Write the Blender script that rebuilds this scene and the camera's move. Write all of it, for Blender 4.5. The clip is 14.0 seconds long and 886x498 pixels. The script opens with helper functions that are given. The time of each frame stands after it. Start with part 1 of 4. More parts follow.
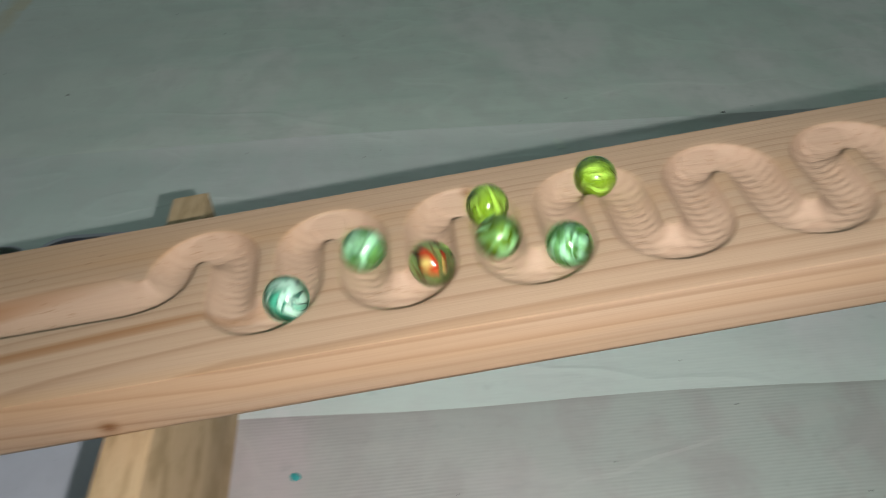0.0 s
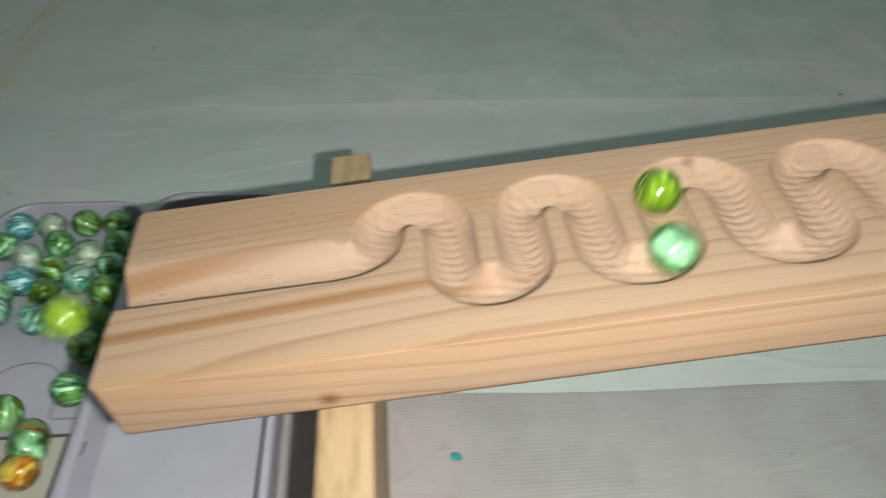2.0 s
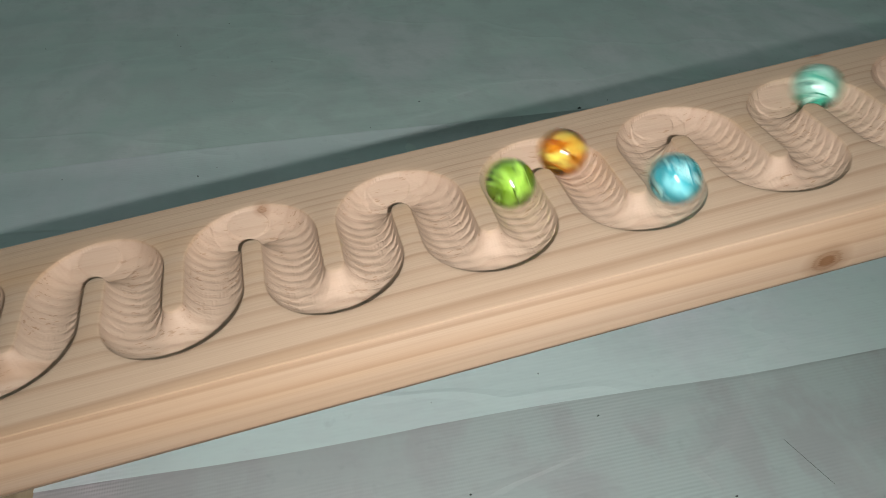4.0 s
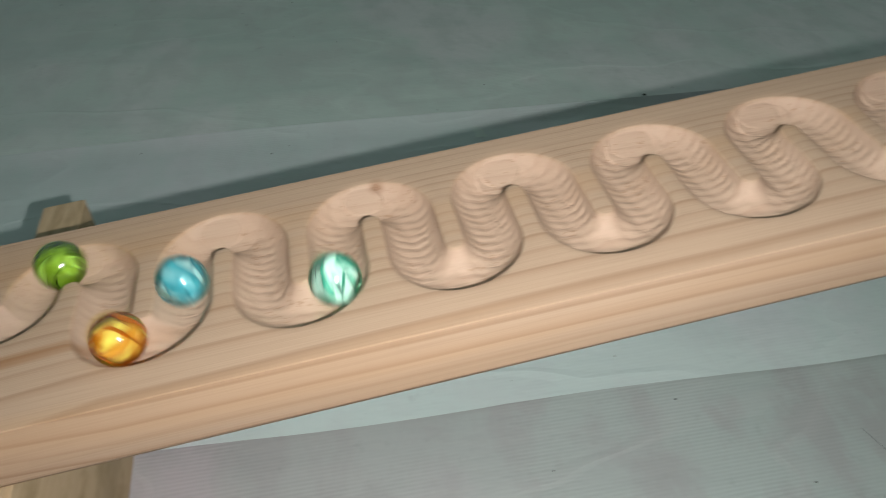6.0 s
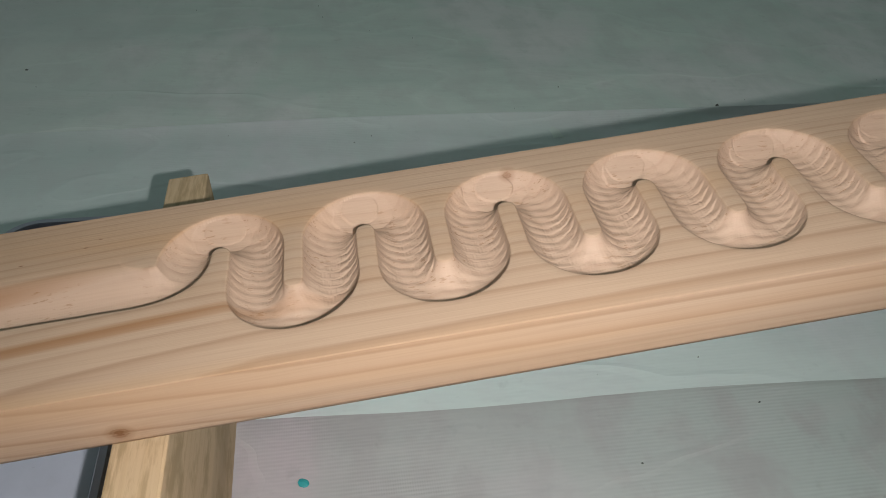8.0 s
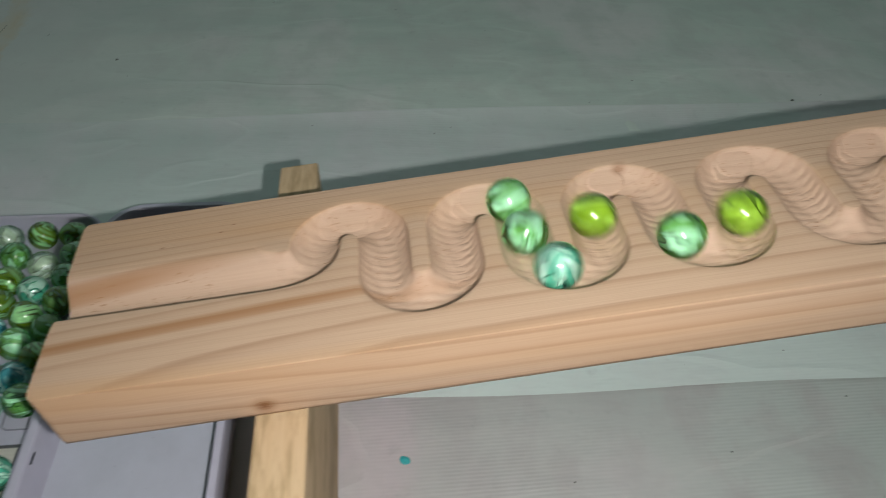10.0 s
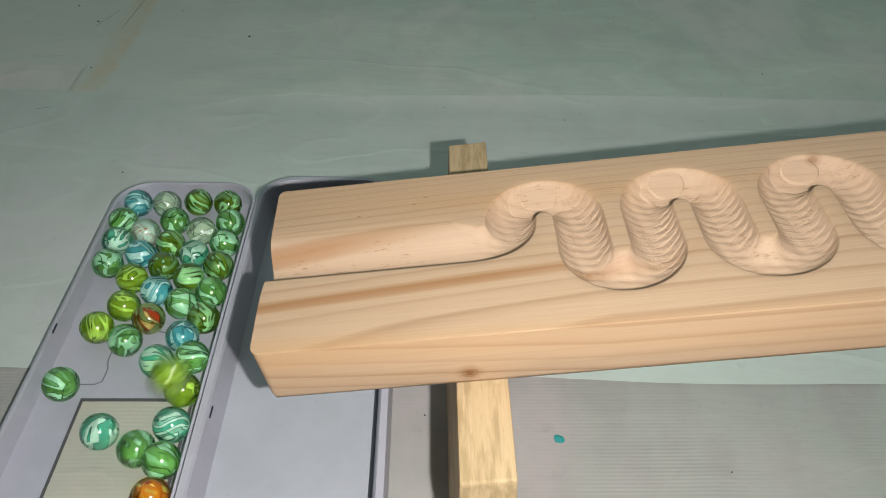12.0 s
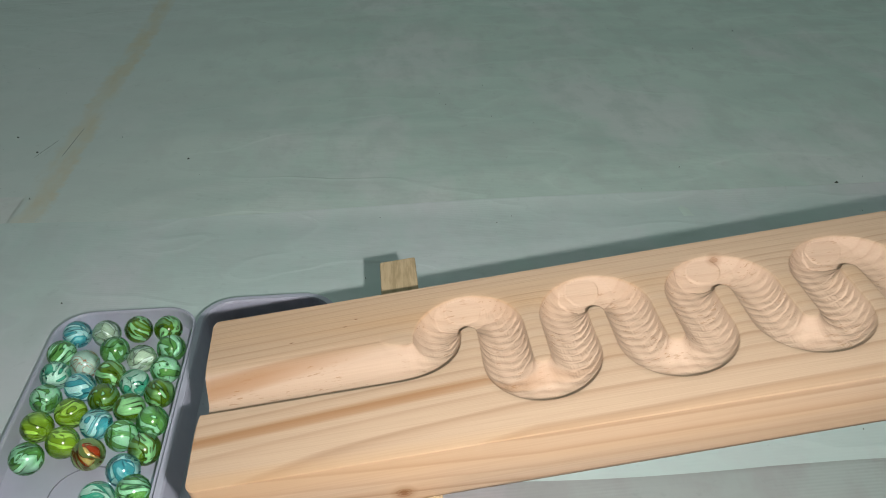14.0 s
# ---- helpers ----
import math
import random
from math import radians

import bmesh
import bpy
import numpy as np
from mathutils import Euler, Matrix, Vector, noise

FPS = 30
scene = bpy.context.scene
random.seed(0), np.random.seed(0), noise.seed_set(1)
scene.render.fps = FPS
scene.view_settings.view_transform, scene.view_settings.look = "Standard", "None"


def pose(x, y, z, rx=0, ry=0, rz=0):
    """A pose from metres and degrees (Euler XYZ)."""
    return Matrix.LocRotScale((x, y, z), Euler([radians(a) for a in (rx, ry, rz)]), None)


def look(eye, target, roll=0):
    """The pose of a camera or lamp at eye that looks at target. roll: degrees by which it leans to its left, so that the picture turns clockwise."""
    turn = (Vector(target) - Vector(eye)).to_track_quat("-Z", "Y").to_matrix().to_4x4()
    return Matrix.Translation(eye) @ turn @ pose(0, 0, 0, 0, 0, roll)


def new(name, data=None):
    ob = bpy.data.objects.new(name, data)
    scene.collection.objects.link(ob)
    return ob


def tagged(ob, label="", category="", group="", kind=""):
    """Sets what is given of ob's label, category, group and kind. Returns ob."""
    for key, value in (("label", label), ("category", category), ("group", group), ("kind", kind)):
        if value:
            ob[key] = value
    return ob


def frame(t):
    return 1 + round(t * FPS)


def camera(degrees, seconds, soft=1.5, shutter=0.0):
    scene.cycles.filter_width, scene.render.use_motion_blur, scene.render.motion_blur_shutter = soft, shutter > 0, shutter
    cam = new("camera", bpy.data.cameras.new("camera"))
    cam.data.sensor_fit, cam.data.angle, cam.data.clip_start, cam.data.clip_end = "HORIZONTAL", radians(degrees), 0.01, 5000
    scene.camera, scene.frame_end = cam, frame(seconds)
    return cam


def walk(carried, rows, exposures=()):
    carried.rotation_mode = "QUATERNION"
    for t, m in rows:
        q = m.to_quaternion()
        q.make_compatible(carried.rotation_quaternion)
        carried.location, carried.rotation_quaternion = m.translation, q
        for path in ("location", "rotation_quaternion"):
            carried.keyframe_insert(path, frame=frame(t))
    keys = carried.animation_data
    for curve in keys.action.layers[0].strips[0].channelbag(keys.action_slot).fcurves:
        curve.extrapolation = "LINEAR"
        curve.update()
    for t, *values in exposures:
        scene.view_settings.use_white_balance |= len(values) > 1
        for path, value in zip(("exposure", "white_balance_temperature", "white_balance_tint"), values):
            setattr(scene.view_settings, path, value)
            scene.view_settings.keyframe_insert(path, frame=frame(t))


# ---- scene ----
# Poses of the phone in the plank's own space: seconds, eye, target, roll.
cam = camera(60.3, 14.0, soft=0.9, shutter=0.45)
TILT, LIFT = 7.74, 0.1226
PLANK = pose(0, 0, 0, 0, -TILT, 0) @ pose(0, 0, LIFT)
ROWS = [
    (0, (0.229, -0.201, 0.201), (0.196, 1.328, -1.088), -10.8),
    (0.5, (0.153, -0.201, 0.205), (0.051, 1.309, -1.103), -9.7),
    (1, (0.118, -0.196, 0.21), (-0.015, 1.325, -1.082), -9.3),
    (1.3, (0.113, -0.189, 0.204), (-0.028, 1.307, -1.115), -10.3),
    (1.5, (0.116, -0.184, 0.202), (-0.03, 1.301, -1.129), -10.6),
    (1.7, (0.116, -0.183, 0.198), (-0.005, 1.308, -1.13), -10.0),
    (2, (0.137, -0.177, 0.194), (0.106, 1.313, -1.139), -8.4),
    (2.5, (0.201, -0.171, 0.182), (0.344, 1.304, -1.162), -7.1),
    (3, (0.264, -0.173, 0.172), (0.458, 1.316, -1.149), -9.0),
    (3.2, (0.27, -0.172, 0.17), (0.494, 1.328, -1.134), -8.7),
    (5.3, (0.263, -0.174, 0.174), (0.469, 1.333, -1.125), -9.0),
    (5.5, (0.26, -0.175, 0.175), (0.471, 1.327, -1.129), -8.7),
    (6, (0.236, -0.172, 0.179), (0.385, 1.318, -1.148), -8.9),
    (6.5, (0.1945, -0.1720, 0.1838), (0.2585, 1.3370, -1.1270), -8.05),
    (7, (0.1895, -0.1724, 0.1811), (0.2920, 1.3295, -1.1355), -6.50),
    (9.5, (0.1903, -0.1854, 0.1941), (0.2926, 1.3217, -1.1168), -7.57),
    (10, (0.1568, -0.1845, 0.1979), (0.1673, 1.3130, -1.1278), -8.05),
    (10.5, (0.1340, -0.1812, 0.1955), (0.1112, 1.2998, -1.1484), -7.87),
    (11, (0.1188, -0.1832, 0.1992), (0.0125, 1.3081, -1.1293), -9.46),
    (11.5, (0.1073, -0.1881, 0.2032), (-0.0166, 1.3020, -1.1251), -9.23),
    (11.8, (0.103, -0.19, 0.203), (-0.037, 1.305, -1.118), -9.0),
    (12, (0.1, -0.189, 0.204), (-0.036, 1.299, -1.126), -8.9),
    (12.2, (0.103, -0.188, 0.2), (-0.007, 1.323, -1.105), -9.4),
    (12.3, (0.106, -0.188, 0.202), (0.01, 1.344, -1.082), -9.7),
    (12.5, (0.1090, -0.1847, 0.2129), (0.0515, 1.3841, -1.0263), -10.45),
    (13, (0.1156, -0.1903, 0.2221), (0.1034, 1.4606, -0.9068), -10.81),
    (13.5, (0.1158, -0.1895, 0.2194), (0.1368, 1.4352, -0.9466), -9.51),
    (14, (0.1150, -0.1936, 0.2219), (0.1226, 1.4338, -0.9406), -9.31),
]
PATH = [(t, PLANK @ look(eye, target, roll)) for t, eye, target, roll in ROWS]
walk(cam, PATH, [(0, 0.27, 6450, 12), (0.5, 0.37, 6600, 8), (1, 0.47, 6750, 9), (1.5, 0.44, 6750, 9), (1.7, 0.40, 6750, 9), (2.5, 0.34, 6150, 10), (3, 0.24, 6050, 10), (5.3, 0.05, 6200, 9), (6.5, 0.06, 6200, 11.5), (9.5, 0.08, 6400, 14),
                 (10, 0.12, 6350, 12), (11, 0.34, 6600, 9), (12, 0.46, 6600, 8), (12.5, 0.56, 6600, 9), (13, 0.72, 6450, 10), (13.5, 0.70, 6350, 9), (14, 0.68, 6300, 9.5)])

# ---- light: the dim room, and the phone's lamp that travels beside the lens ----
world = bpy.data.worlds.new("room_light")
scene.world = world
world.use_nodes = True
sky = world.node_tree
place, toward = sky.nodes.new("ShaderNodeTexCoord"), sky.nodes.new("ShaderNodeVectorMath")
toward.operation = "DOT_PRODUCT"
toward.inputs[1].default_value = (-0.10, 0.88, 0.46)
shade = sky.nodes.new("ShaderNodeValToRGB")
# the room's dim light comes from high up beyond the plank; the side behind the phone is dark
for e, at, tone in ((shade.color_ramp.elements[0], 0.0, (0.012, 0.011, 0.010)), (shade.color_ramp.elements[1], 1.0, (0.78, 1.0, 0.91))):
    e.position, e.color = at, (*tone, 1)
sky.links.new(place.outputs["Generated"], toward.inputs[0])
sky.links.new(toward.outputs["Value"], shade.inputs[0])
sky.links.new(shade.outputs[0], sky.nodes["Background"].inputs[0])
sky.nodes["Background"].inputs[1].default_value = 0.29
LAMP = 13000.0


# ---- materials ----
def material(name):
    m = bpy.data.materials.new(name)
    m.use_nodes = True
    nt = m.node_tree
    return m, nt, nt.nodes["Principled BSDF"]


def node(nt, kind, **values):
    n = nt.nodes.new(kind)
    for k, v in values.items():
        n.inputs[k.replace("_", " ")].default_value = v
    return n


def ramp(nt, fac, stops):
    n = nt.nodes.new("ShaderNodeValToRGB")
    while len(n.color_ramp.elements) < len(stops):
        n.color_ramp.elements.new(0.5)
    for e, (p, c) in zip(n.color_ramp.elements, stops):
        e.position, e.color = p, (*c, 1)
    nt.links.new(fac, n.inputs[0])
    return n.outputs[0]


def mix(nt, fac, a, b, how="MIX"):
    n = nt.nodes.new("ShaderNodeMix")
    n.data_type, n.blend_type = "RGBA", how
    for k, v in ((0, fac), (6, a), (7, b)):
        if isinstance(v, (int, float)):
            n.inputs[k].default_value = v
        elif isinstance(v, tuple):
            n.inputs[k].default_value = (*v, 1)
        else:
            nt.links.new(v, n.inputs[k])
    return n.outputs[2]


def coords(nt, scale=(1, 1, 1), shift=(0, 0, 0)):
    tc = nt.nodes.new("ShaderNodeTexCoord")
    mp = nt.nodes.new("ShaderNodeMapping")
    mp.inputs["Scale"].default_value, mp.inputs["Location"].default_value = scale, shift
    nt.links.new(tc.outputs["Object"], mp.inputs[0])
    return mp.outputs[0]


def noise_tex(nt, vec, scale, detail=4.0, rough=0.55):
    n = node(nt, "ShaderNodeTexNoise", Scale=scale, Detail=detail, Roughness=rough)
    nt.links.new(vec, n.inputs["Vector"])
    return n.outputs["Fac"]


def math_node(nt, op, a, b=None):
    n = nt.nodes.new("ShaderNodeMath")
    n.operation = op
    for k, v in ((0, a), (1, b)):
        if v is None:
            continue
        if isinstance(v, (int, float)):
            n.inputs[k].default_value = v
        else:
            nt.links.new(v, n.inputs[k])
    return n.outputs[0]


def bump(nt, bsdf, height, strength, distance):
    n = node(nt, "ShaderNodeBump", Strength=strength, Distance=distance)
    nt.links.new(height, n.inputs["Height"])
    nt.links.new(n.outputs[0], bsdf.inputs["Normal"])


def softwood(name, light, dark, heart, gap, knots=(), stain=None, bands=(), rough=0.58, relief=0.22, along=0, wander=0.008, grime=0.0, sway=0.0, fresh=None, crowd=0.0):
    """Softwood with growth rings round a pith that runs along one axis of the object."""
    m, nt, bsdf = material(name)
    tc = nt.nodes.new("ShaderNodeTexCoord")
    long = [60.0, 60.0, 60.0]
    long[along] = 4.0
    warp = noise_tex(nt, coords(nt, tuple(long)), 1.0, 2.0)
    xyz = nt.nodes.new("ShaderNodeSeparateXYZ")
    nt.links.new(tc.outputs["Object"], xyz.inputs[0])
    across = [k for k in range(3) if k != along]
    u = math_node(nt, "SUBTRACT", xyz.outputs[across[0]], heart[0])
    v = math_node(nt, "SUBTRACT", xyz.outputs[across[1]], heart[1])
    # the pith wanders a little along the length, and leans near the low end
    if sway:
        u = math_node(nt, "SUBTRACT", u, math_node(nt, "MULTIPLY", math_node(nt, "MINIMUM", xyz.outputs[along], 0.13), sway))
    lean = math_node(nt, "ADD", math_node(nt, "MINIMUM", xyz.outputs[along], 0.14), math_node(nt, "MULTIPLY", xyz.outputs[along], 0.15))
    v = math_node(nt, "ADD", v, math_node(nt, "MULTIPLY", lean, wander))
    r = math_node(nt, "SQRT", math_node(nt, "ADD", math_node(nt, "MULTIPLY", u, u), math_node(nt, "MULTIPLY", v, v)))
    r = math_node(nt, "ADD", r, math_node(nt, "MULTIPLY", math_node(nt, "SUBTRACT", warp, 0.5), 0.0034))
    # the years grow narrower away from the pith
    years = math_node(nt, "ADD", math_node(nt, "DIVIDE", r, gap), math_node(nt, "MULTIPLY", math_node(nt, "MULTIPLY", r, r), crowd))
    turn = math_node(nt, "FRACT", years)
    year = node(nt, "ShaderNodeTexNoise", Scale=0.37, Detail=1.0)
    year.noise_dimensions = "1D"
    nt.links.new(math_node(nt, "FLOOR", years), year.inputs["W"])
    ring = ramp(nt, turn, [(0.0, (0.02,) * 3), (0.5, (0.08,) * 3), (0.72, (0.36,) * 3), (0.88, (1.0,) * 3), (0.95, (0.6,) * 3), (1.0, (0.02,) * 3)])
    depth = math_node(nt, "MULTIPLY", ramp(nt, year.outputs["Fac"], [(0.3, (0.14,) * 3), (0.7, (1.0,) * 3)]), 0.72)
    fine = [1400.0, 1400.0, 1400.0]
    fine[along] = 18.0
    fibre = noise_tex(nt, coords(nt, tuple(fine)), 1.0, 3.0)
    broad = noise_tex(nt, coords(nt, tuple(0.35 * x for x in long)), 1.0, 3.0)
    amount = math_node(nt, "MULTIPLY", ring, depth)
    if crowd:
        # the narrow years are paler
        faint = node(nt, "ShaderNodeMapRange")
        nt.links.new(r, faint.inputs[0])
        faint.inputs[1].default_value, faint.inputs[2].default_value, faint.inputs[3].default_value, faint.inputs[4].default_value = 0.050, 0.075, 1.0, 0.85
        amount = math_node(nt, "MULTIPLY", amount, faint.outputs[0])
    colour = mix(nt, amount, light, dark)
    colour = mix(nt, math_node(nt, "MULTIPLY", math_node(nt, "SUBTRACT", fibre, 0.42), 0.55), colour, tuple(0.72 * x for x in dark))
    if stain:
        band = ramp(nt, broad, [(0.50, (0.0,) * 3), (0.66, (1.0,) * 3)])
        colour = mix(nt, math_node(nt, "MULTIPLY", band, 0.55), colour, stain)
    if grime:
        dirt = noise_tex(nt, coords(nt, (300.0, 35.0, 80.0)), 1.0, 4.0, 0.65)
        marks = ramp(nt, dirt, [(0.46, (0.0,) * 3), (0.62, (1.0,) * 3)])
        colour = mix(nt, math_node(nt, "MULTIPLY", marks, grime), colour, (0.33, 0.235, 0.12))
    if fresh:
        # newly cut wood below the planed face is paler and pinker
        cut = node(nt, "ShaderNodeMapRange")
        nt.links.new(xyz.outputs[2], cut.inputs[0])
        cut.inputs[1].default_value, cut.inputs[2].default_value, cut.inputs[3].default_value, cut.inputs[4].default_value = -0.0006, -0.0016, 0.0, 0.6
        groove = math_node(nt, "MULTIPLY", cut.outputs[0], math_node(nt, "MULTIPLY", math_node(nt, "GREATER_THAN", xyz.outputs[1], 0.004), math_node(nt, "GREATER_THAN", xyz.outputs[0], 0.004)))
        colour = mix(nt, groove, colour, fresh)
        # short strokes where the cutter tore the fibres
        tears = ramp(nt, noise_tex(nt, coords(nt, (210.0, 950.0, 700.0)), 1.0, 2.0, 0.5), [(0.60, (0.0,) * 3), (0.68, (1.0,) * 3)])
        where = ramp(nt, noise_tex(nt, coords(nt, (70.0, 70.0, 70.0)), 1.0, 1.0), [(0.45, (0.0,) * 3), (0.6, (1.0,) * 3)])
        colour = mix(nt, math_node(nt, "MULTIPLY", groove, math_node(nt, "MULTIPLY", tears, where)), colour, (0.30, 0.16, 0.075))
    for middle, slope, half, first, last in bands:
        off = math_node(nt, "SUBTRACT", xyz.outputs[1], math_node(nt, "ADD", middle, math_node(nt, "MULTIPLY", xyz.outputs[0], slope)))
        off = math_node(nt, "ADD", off, math_node(nt, "MULTIPLY", math_node(nt, "SUBTRACT", broad, 0.5), 0.006))
        span = math_node(nt, "DIVIDE", math_node(nt, "ABSOLUTE", off), half)
        fac = ramp(nt, span, [(0.0, (0.70,) * 3), (0.6, (0.52,) * 3), (1.0, (0.0,) * 3)])
        ends = node(nt, "ShaderNodeMapRange")
        nt.links.new(xyz.outputs[0], ends.inputs[0])
        ends.inputs[1].default_value, ends.inputs[2].default_value, ends.inputs[3].default_value, ends.inputs[4].default_value = first, last, 1.0, 0.0
        colour = mix(nt, math_node(nt, "MULTIPLY", fac, ends.outputs[0]), colour, (0.34, 0.155, 0.056))
    for place, stretch, size in knots:
        d = nt.nodes.new("ShaderNodeVectorMath")
        d.operation = "SUBTRACT"
        nt.links.new(tc.outputs["Object"], d.inputs[0])
        d.inputs[1].default_value = place
        sc = nt.nodes.new("ShaderNodeVectorMath")
        sc.operation = "MULTIPLY"
        nt.links.new(d.outputs[0], sc.inputs[0])
        sc.inputs[1].default_value = stretch
        le = nt.nodes.new("ShaderNodeVectorMath")
        le.operation = "LENGTH"
        nt.links.new(sc.outputs[0], le.inputs[0])
        far = math_node(nt, "ADD", math_node(nt, "DIVIDE", le.outputs["Value"], size), math_node(nt, "MULTIPLY", math_node(nt, "SUBTRACT", fibre, 0.5), 0.5))
        fac = ramp(nt, far, [(0.0, (0.9,) * 3), (0.22, (0.95,) * 3), (0.34, (0.6,) * 3), (0.45, (0.68,) * 3), (0.6, (0.3,) * 3), (1.0, (0.0,) * 3)])
        colour = mix(nt, fac, colour, (0.20, 0.085, 0.03))
    nt.links.new(colour, bsdf.inputs["Base Color"])
    bsdf.inputs["Roughness"].default_value = rough
    bsdf.inputs["Specular IOR Level"].default_value = 0.25
    bump(nt, bsdf, math_node(nt, "ADD", math_node(nt, "MULTIPLY", ring, 0.3), math_node(nt, "MULTIPLY", fibre, 0.5)), relief, 0.0006)
    return m


def cloth(name, colour, shade, rib, strength, seam=None, drift=None):
    """Thin woven ground sheet with a ribbed weave, dirt and faint creases."""
    m, nt, bsdf = material(name)
    vec = coords(nt)
    broad = noise_tex(nt, coords(nt, (2.2, 7.0, 1)), 1.6, 5.0)
    spots = noise_tex(nt, vec, 70.0, 3.0, 0.7)
    base = mix(nt, ramp(nt, broad, [(0.34, (0.0,) * 3), (0.68, (1.0,) * 3)]), colour, shade)
    blotch = ramp(nt, noise_tex(nt, coords(nt, (5.0, 3.0, 1), (3.0, 1.0, 0)), 1.0, 5.0, 0.6), [(0.48, (0.0,) * 3), (0.6, (1.0,) * 3)])
    base = mix(nt, math_node(nt, "MULTIPLY", blotch, 0.85), base, (colour[0] * 1.10, colour[1] * 0.97, colour[2] * 1.04))
    if drift:
        # the dye changes along the sheet
        along = nt.nodes.new("ShaderNodeSeparateXYZ")
        nt.links.new(vec, along.inputs[0])
        far = node(nt, "ShaderNodeMapRange")
        nt.links.new(math_node(nt, "ADD", along.outputs[0], math_node(nt, "MULTIPLY", broad, 0.15)), far.inputs[0])
        far.inputs[1].default_value, far.inputs[2].default_value = 0.20, 0.48
        base = mix(nt, far.outputs[0], base, drift)
    fine = noise_tex(nt, coords(nt, (30, 17, 1), (1.0, 4.0, 0)), 1.0, 4.0, 0.6)
    base = mix(nt, math_node(nt, "MULTIPLY", ramp(nt, fine, [(0.46, (0.0,) * 3), (0.62, (1.0,) * 3)]), 0.55), base, (shade[0] * 1.02, shade[1] * 0.95, shade[2] * 0.97))
    # thin folds, with the light they catch put into the colour as pale lines
    fold = ramp(nt, noise_tex(nt, coords(nt, (4.0, 9.0, 1), (7.0, 2.0, 0)), 1.0, 2.5, 0.5), [(0.46, (0.0,) * 3), (0.5, (1.0,) * 3), (0.52, (0.0,) * 3)])
    base = mix(nt, math_node(nt, "MULTIPLY", math_node(nt, "MULTIPLY", fold, fine), 0.35), base, tuple(min(1.0, 1.18 * x) for x in colour))
    if seam:
        # an old taped joint: greyer cloth on one side, a blotchy beige line along it
        cut = nt.nodes.new("ShaderNodeSeparateXYZ")
        nt.links.new(vec, cut.inputs[0])
        off = math_node(nt, "ADD", math_node(nt, "SUBTRACT", cut.outputs[0], seam), math_node(nt, "MULTIPLY", math_node(nt, "SUBTRACT", spots, 0.5), 0.02))
        grey = node(nt, "ShaderNodeMapRange")
        nt.links.new(off, grey.inputs[0])
        grey.inputs[1].default_value, grey.inputs[2].default_value, grey.inputs[3].default_value, grey.inputs[4].default_value = 0.30, 0.0, 0.0, 0.75
        base = mix(nt, grey.outputs[0], base, (0.69, 0.715, 0.70))
        line = ramp(nt, math_node(nt, "DIVIDE", math_node(nt, "ABSOLUTE", off), 0.016), [(0.0, (1.0,) * 3), (0.6, (0.75,) * 3), (1.0, (0.0,) * 3)])
        worn = ramp(nt, noise_tex(nt, coords(nt, (30, 9, 1)), 1.0, 4.0), [(0.35, (0.1,) * 3), (0.6, (1.0,) * 3)])
        base = mix(nt, math_node(nt, "MULTIPLY", line, worn), base, (0.70, 0.62, 0.47))
    base = mix(nt, math_node(nt, "MULTIPLY", ramp(nt, spots, [(0.62, (0.0,) * 3), (0.8, (1.0,) * 3)]), 0.22), base, tuple(0.45 * x for x in shade))
    xyz = nt.nodes.new("ShaderNodeSeparateXYZ")
    nt.links.new(vec, xyz.inputs[0])
    ribs = math_node(nt, "SINE", math_node(nt, "MULTIPLY", xyz.outputs[1], 2 * math.pi / rib))
    weft = math_node(nt, "SINE", math_node(nt, "MULTIPLY", xyz.outputs[0], 2 * math.pi / (rib * 0.55)))
    weave = math_node(nt, "ADD", math_node(nt, "MULTIPLY", ribs, 0.6), math_node(nt, "MULTIPLY", weft, 0.12))
    patchy = ramp(nt, noise_tex(nt, vec, 9.0, 2.0), [(0.40, (0.05,) * 3), (0.65, (1.0,) * 3)])
    weave = math_node(nt, "MULTIPLY", weave, patchy)
    base = mix(nt, math_node(nt, "MULTIPLY", math_node(nt, "ADD", weave, 0.66), 0.26 * strength), base, tuple(0.5 * x for x in colour))
    nt.links.new(base, bsdf.inputs["Base Color"])
    bsdf.inputs["Roughness"].default_value = 0.72
    crease = noise_tex(nt, coords(nt, (5, 14, 1)), 2.0, 4.0)
    bump(nt, bsdf, math_node(nt, "ADD", math_node(nt, "MULTIPLY", weave, 0.22 * strength), math_node(nt, "ADD", math_node(nt, "MULTIPLY", crease, 1.8), math_node(nt, "MULTIPLY", fold, 0.5))), 0.6, 0.0014)
    return m


def plastic(name, colour, rough=0.38, sheen=0.5):
    m, nt, bsdf = material(name)
    vec = coords(nt)
    n = noise_tex(nt, vec, 26.0, 5.0, 0.65)
    c = mix(nt, ramp(nt, n, [(0.35, (0.0,) * 3), (0.75, (1.0,) * 3)]), colour, tuple(0.86 * x for x in colour))
    nt.links.new(c, bsdf.inputs["Base Color"])
    rr = math_node(nt, "ADD", rough - 0.08, math_node(nt, "MULTIPLY", noise_tex(nt, vec, 240.0, 3.0), 0.18))
    nt.links.new(rr, bsdf.inputs["Roughness"])
    bsdf.inputs["Specular IOR Level"].default_value = sheen
    bump(nt, bsdf, noise_tex(nt, vec, 900.0, 2.0), 0.12, 0.0002)
    return m


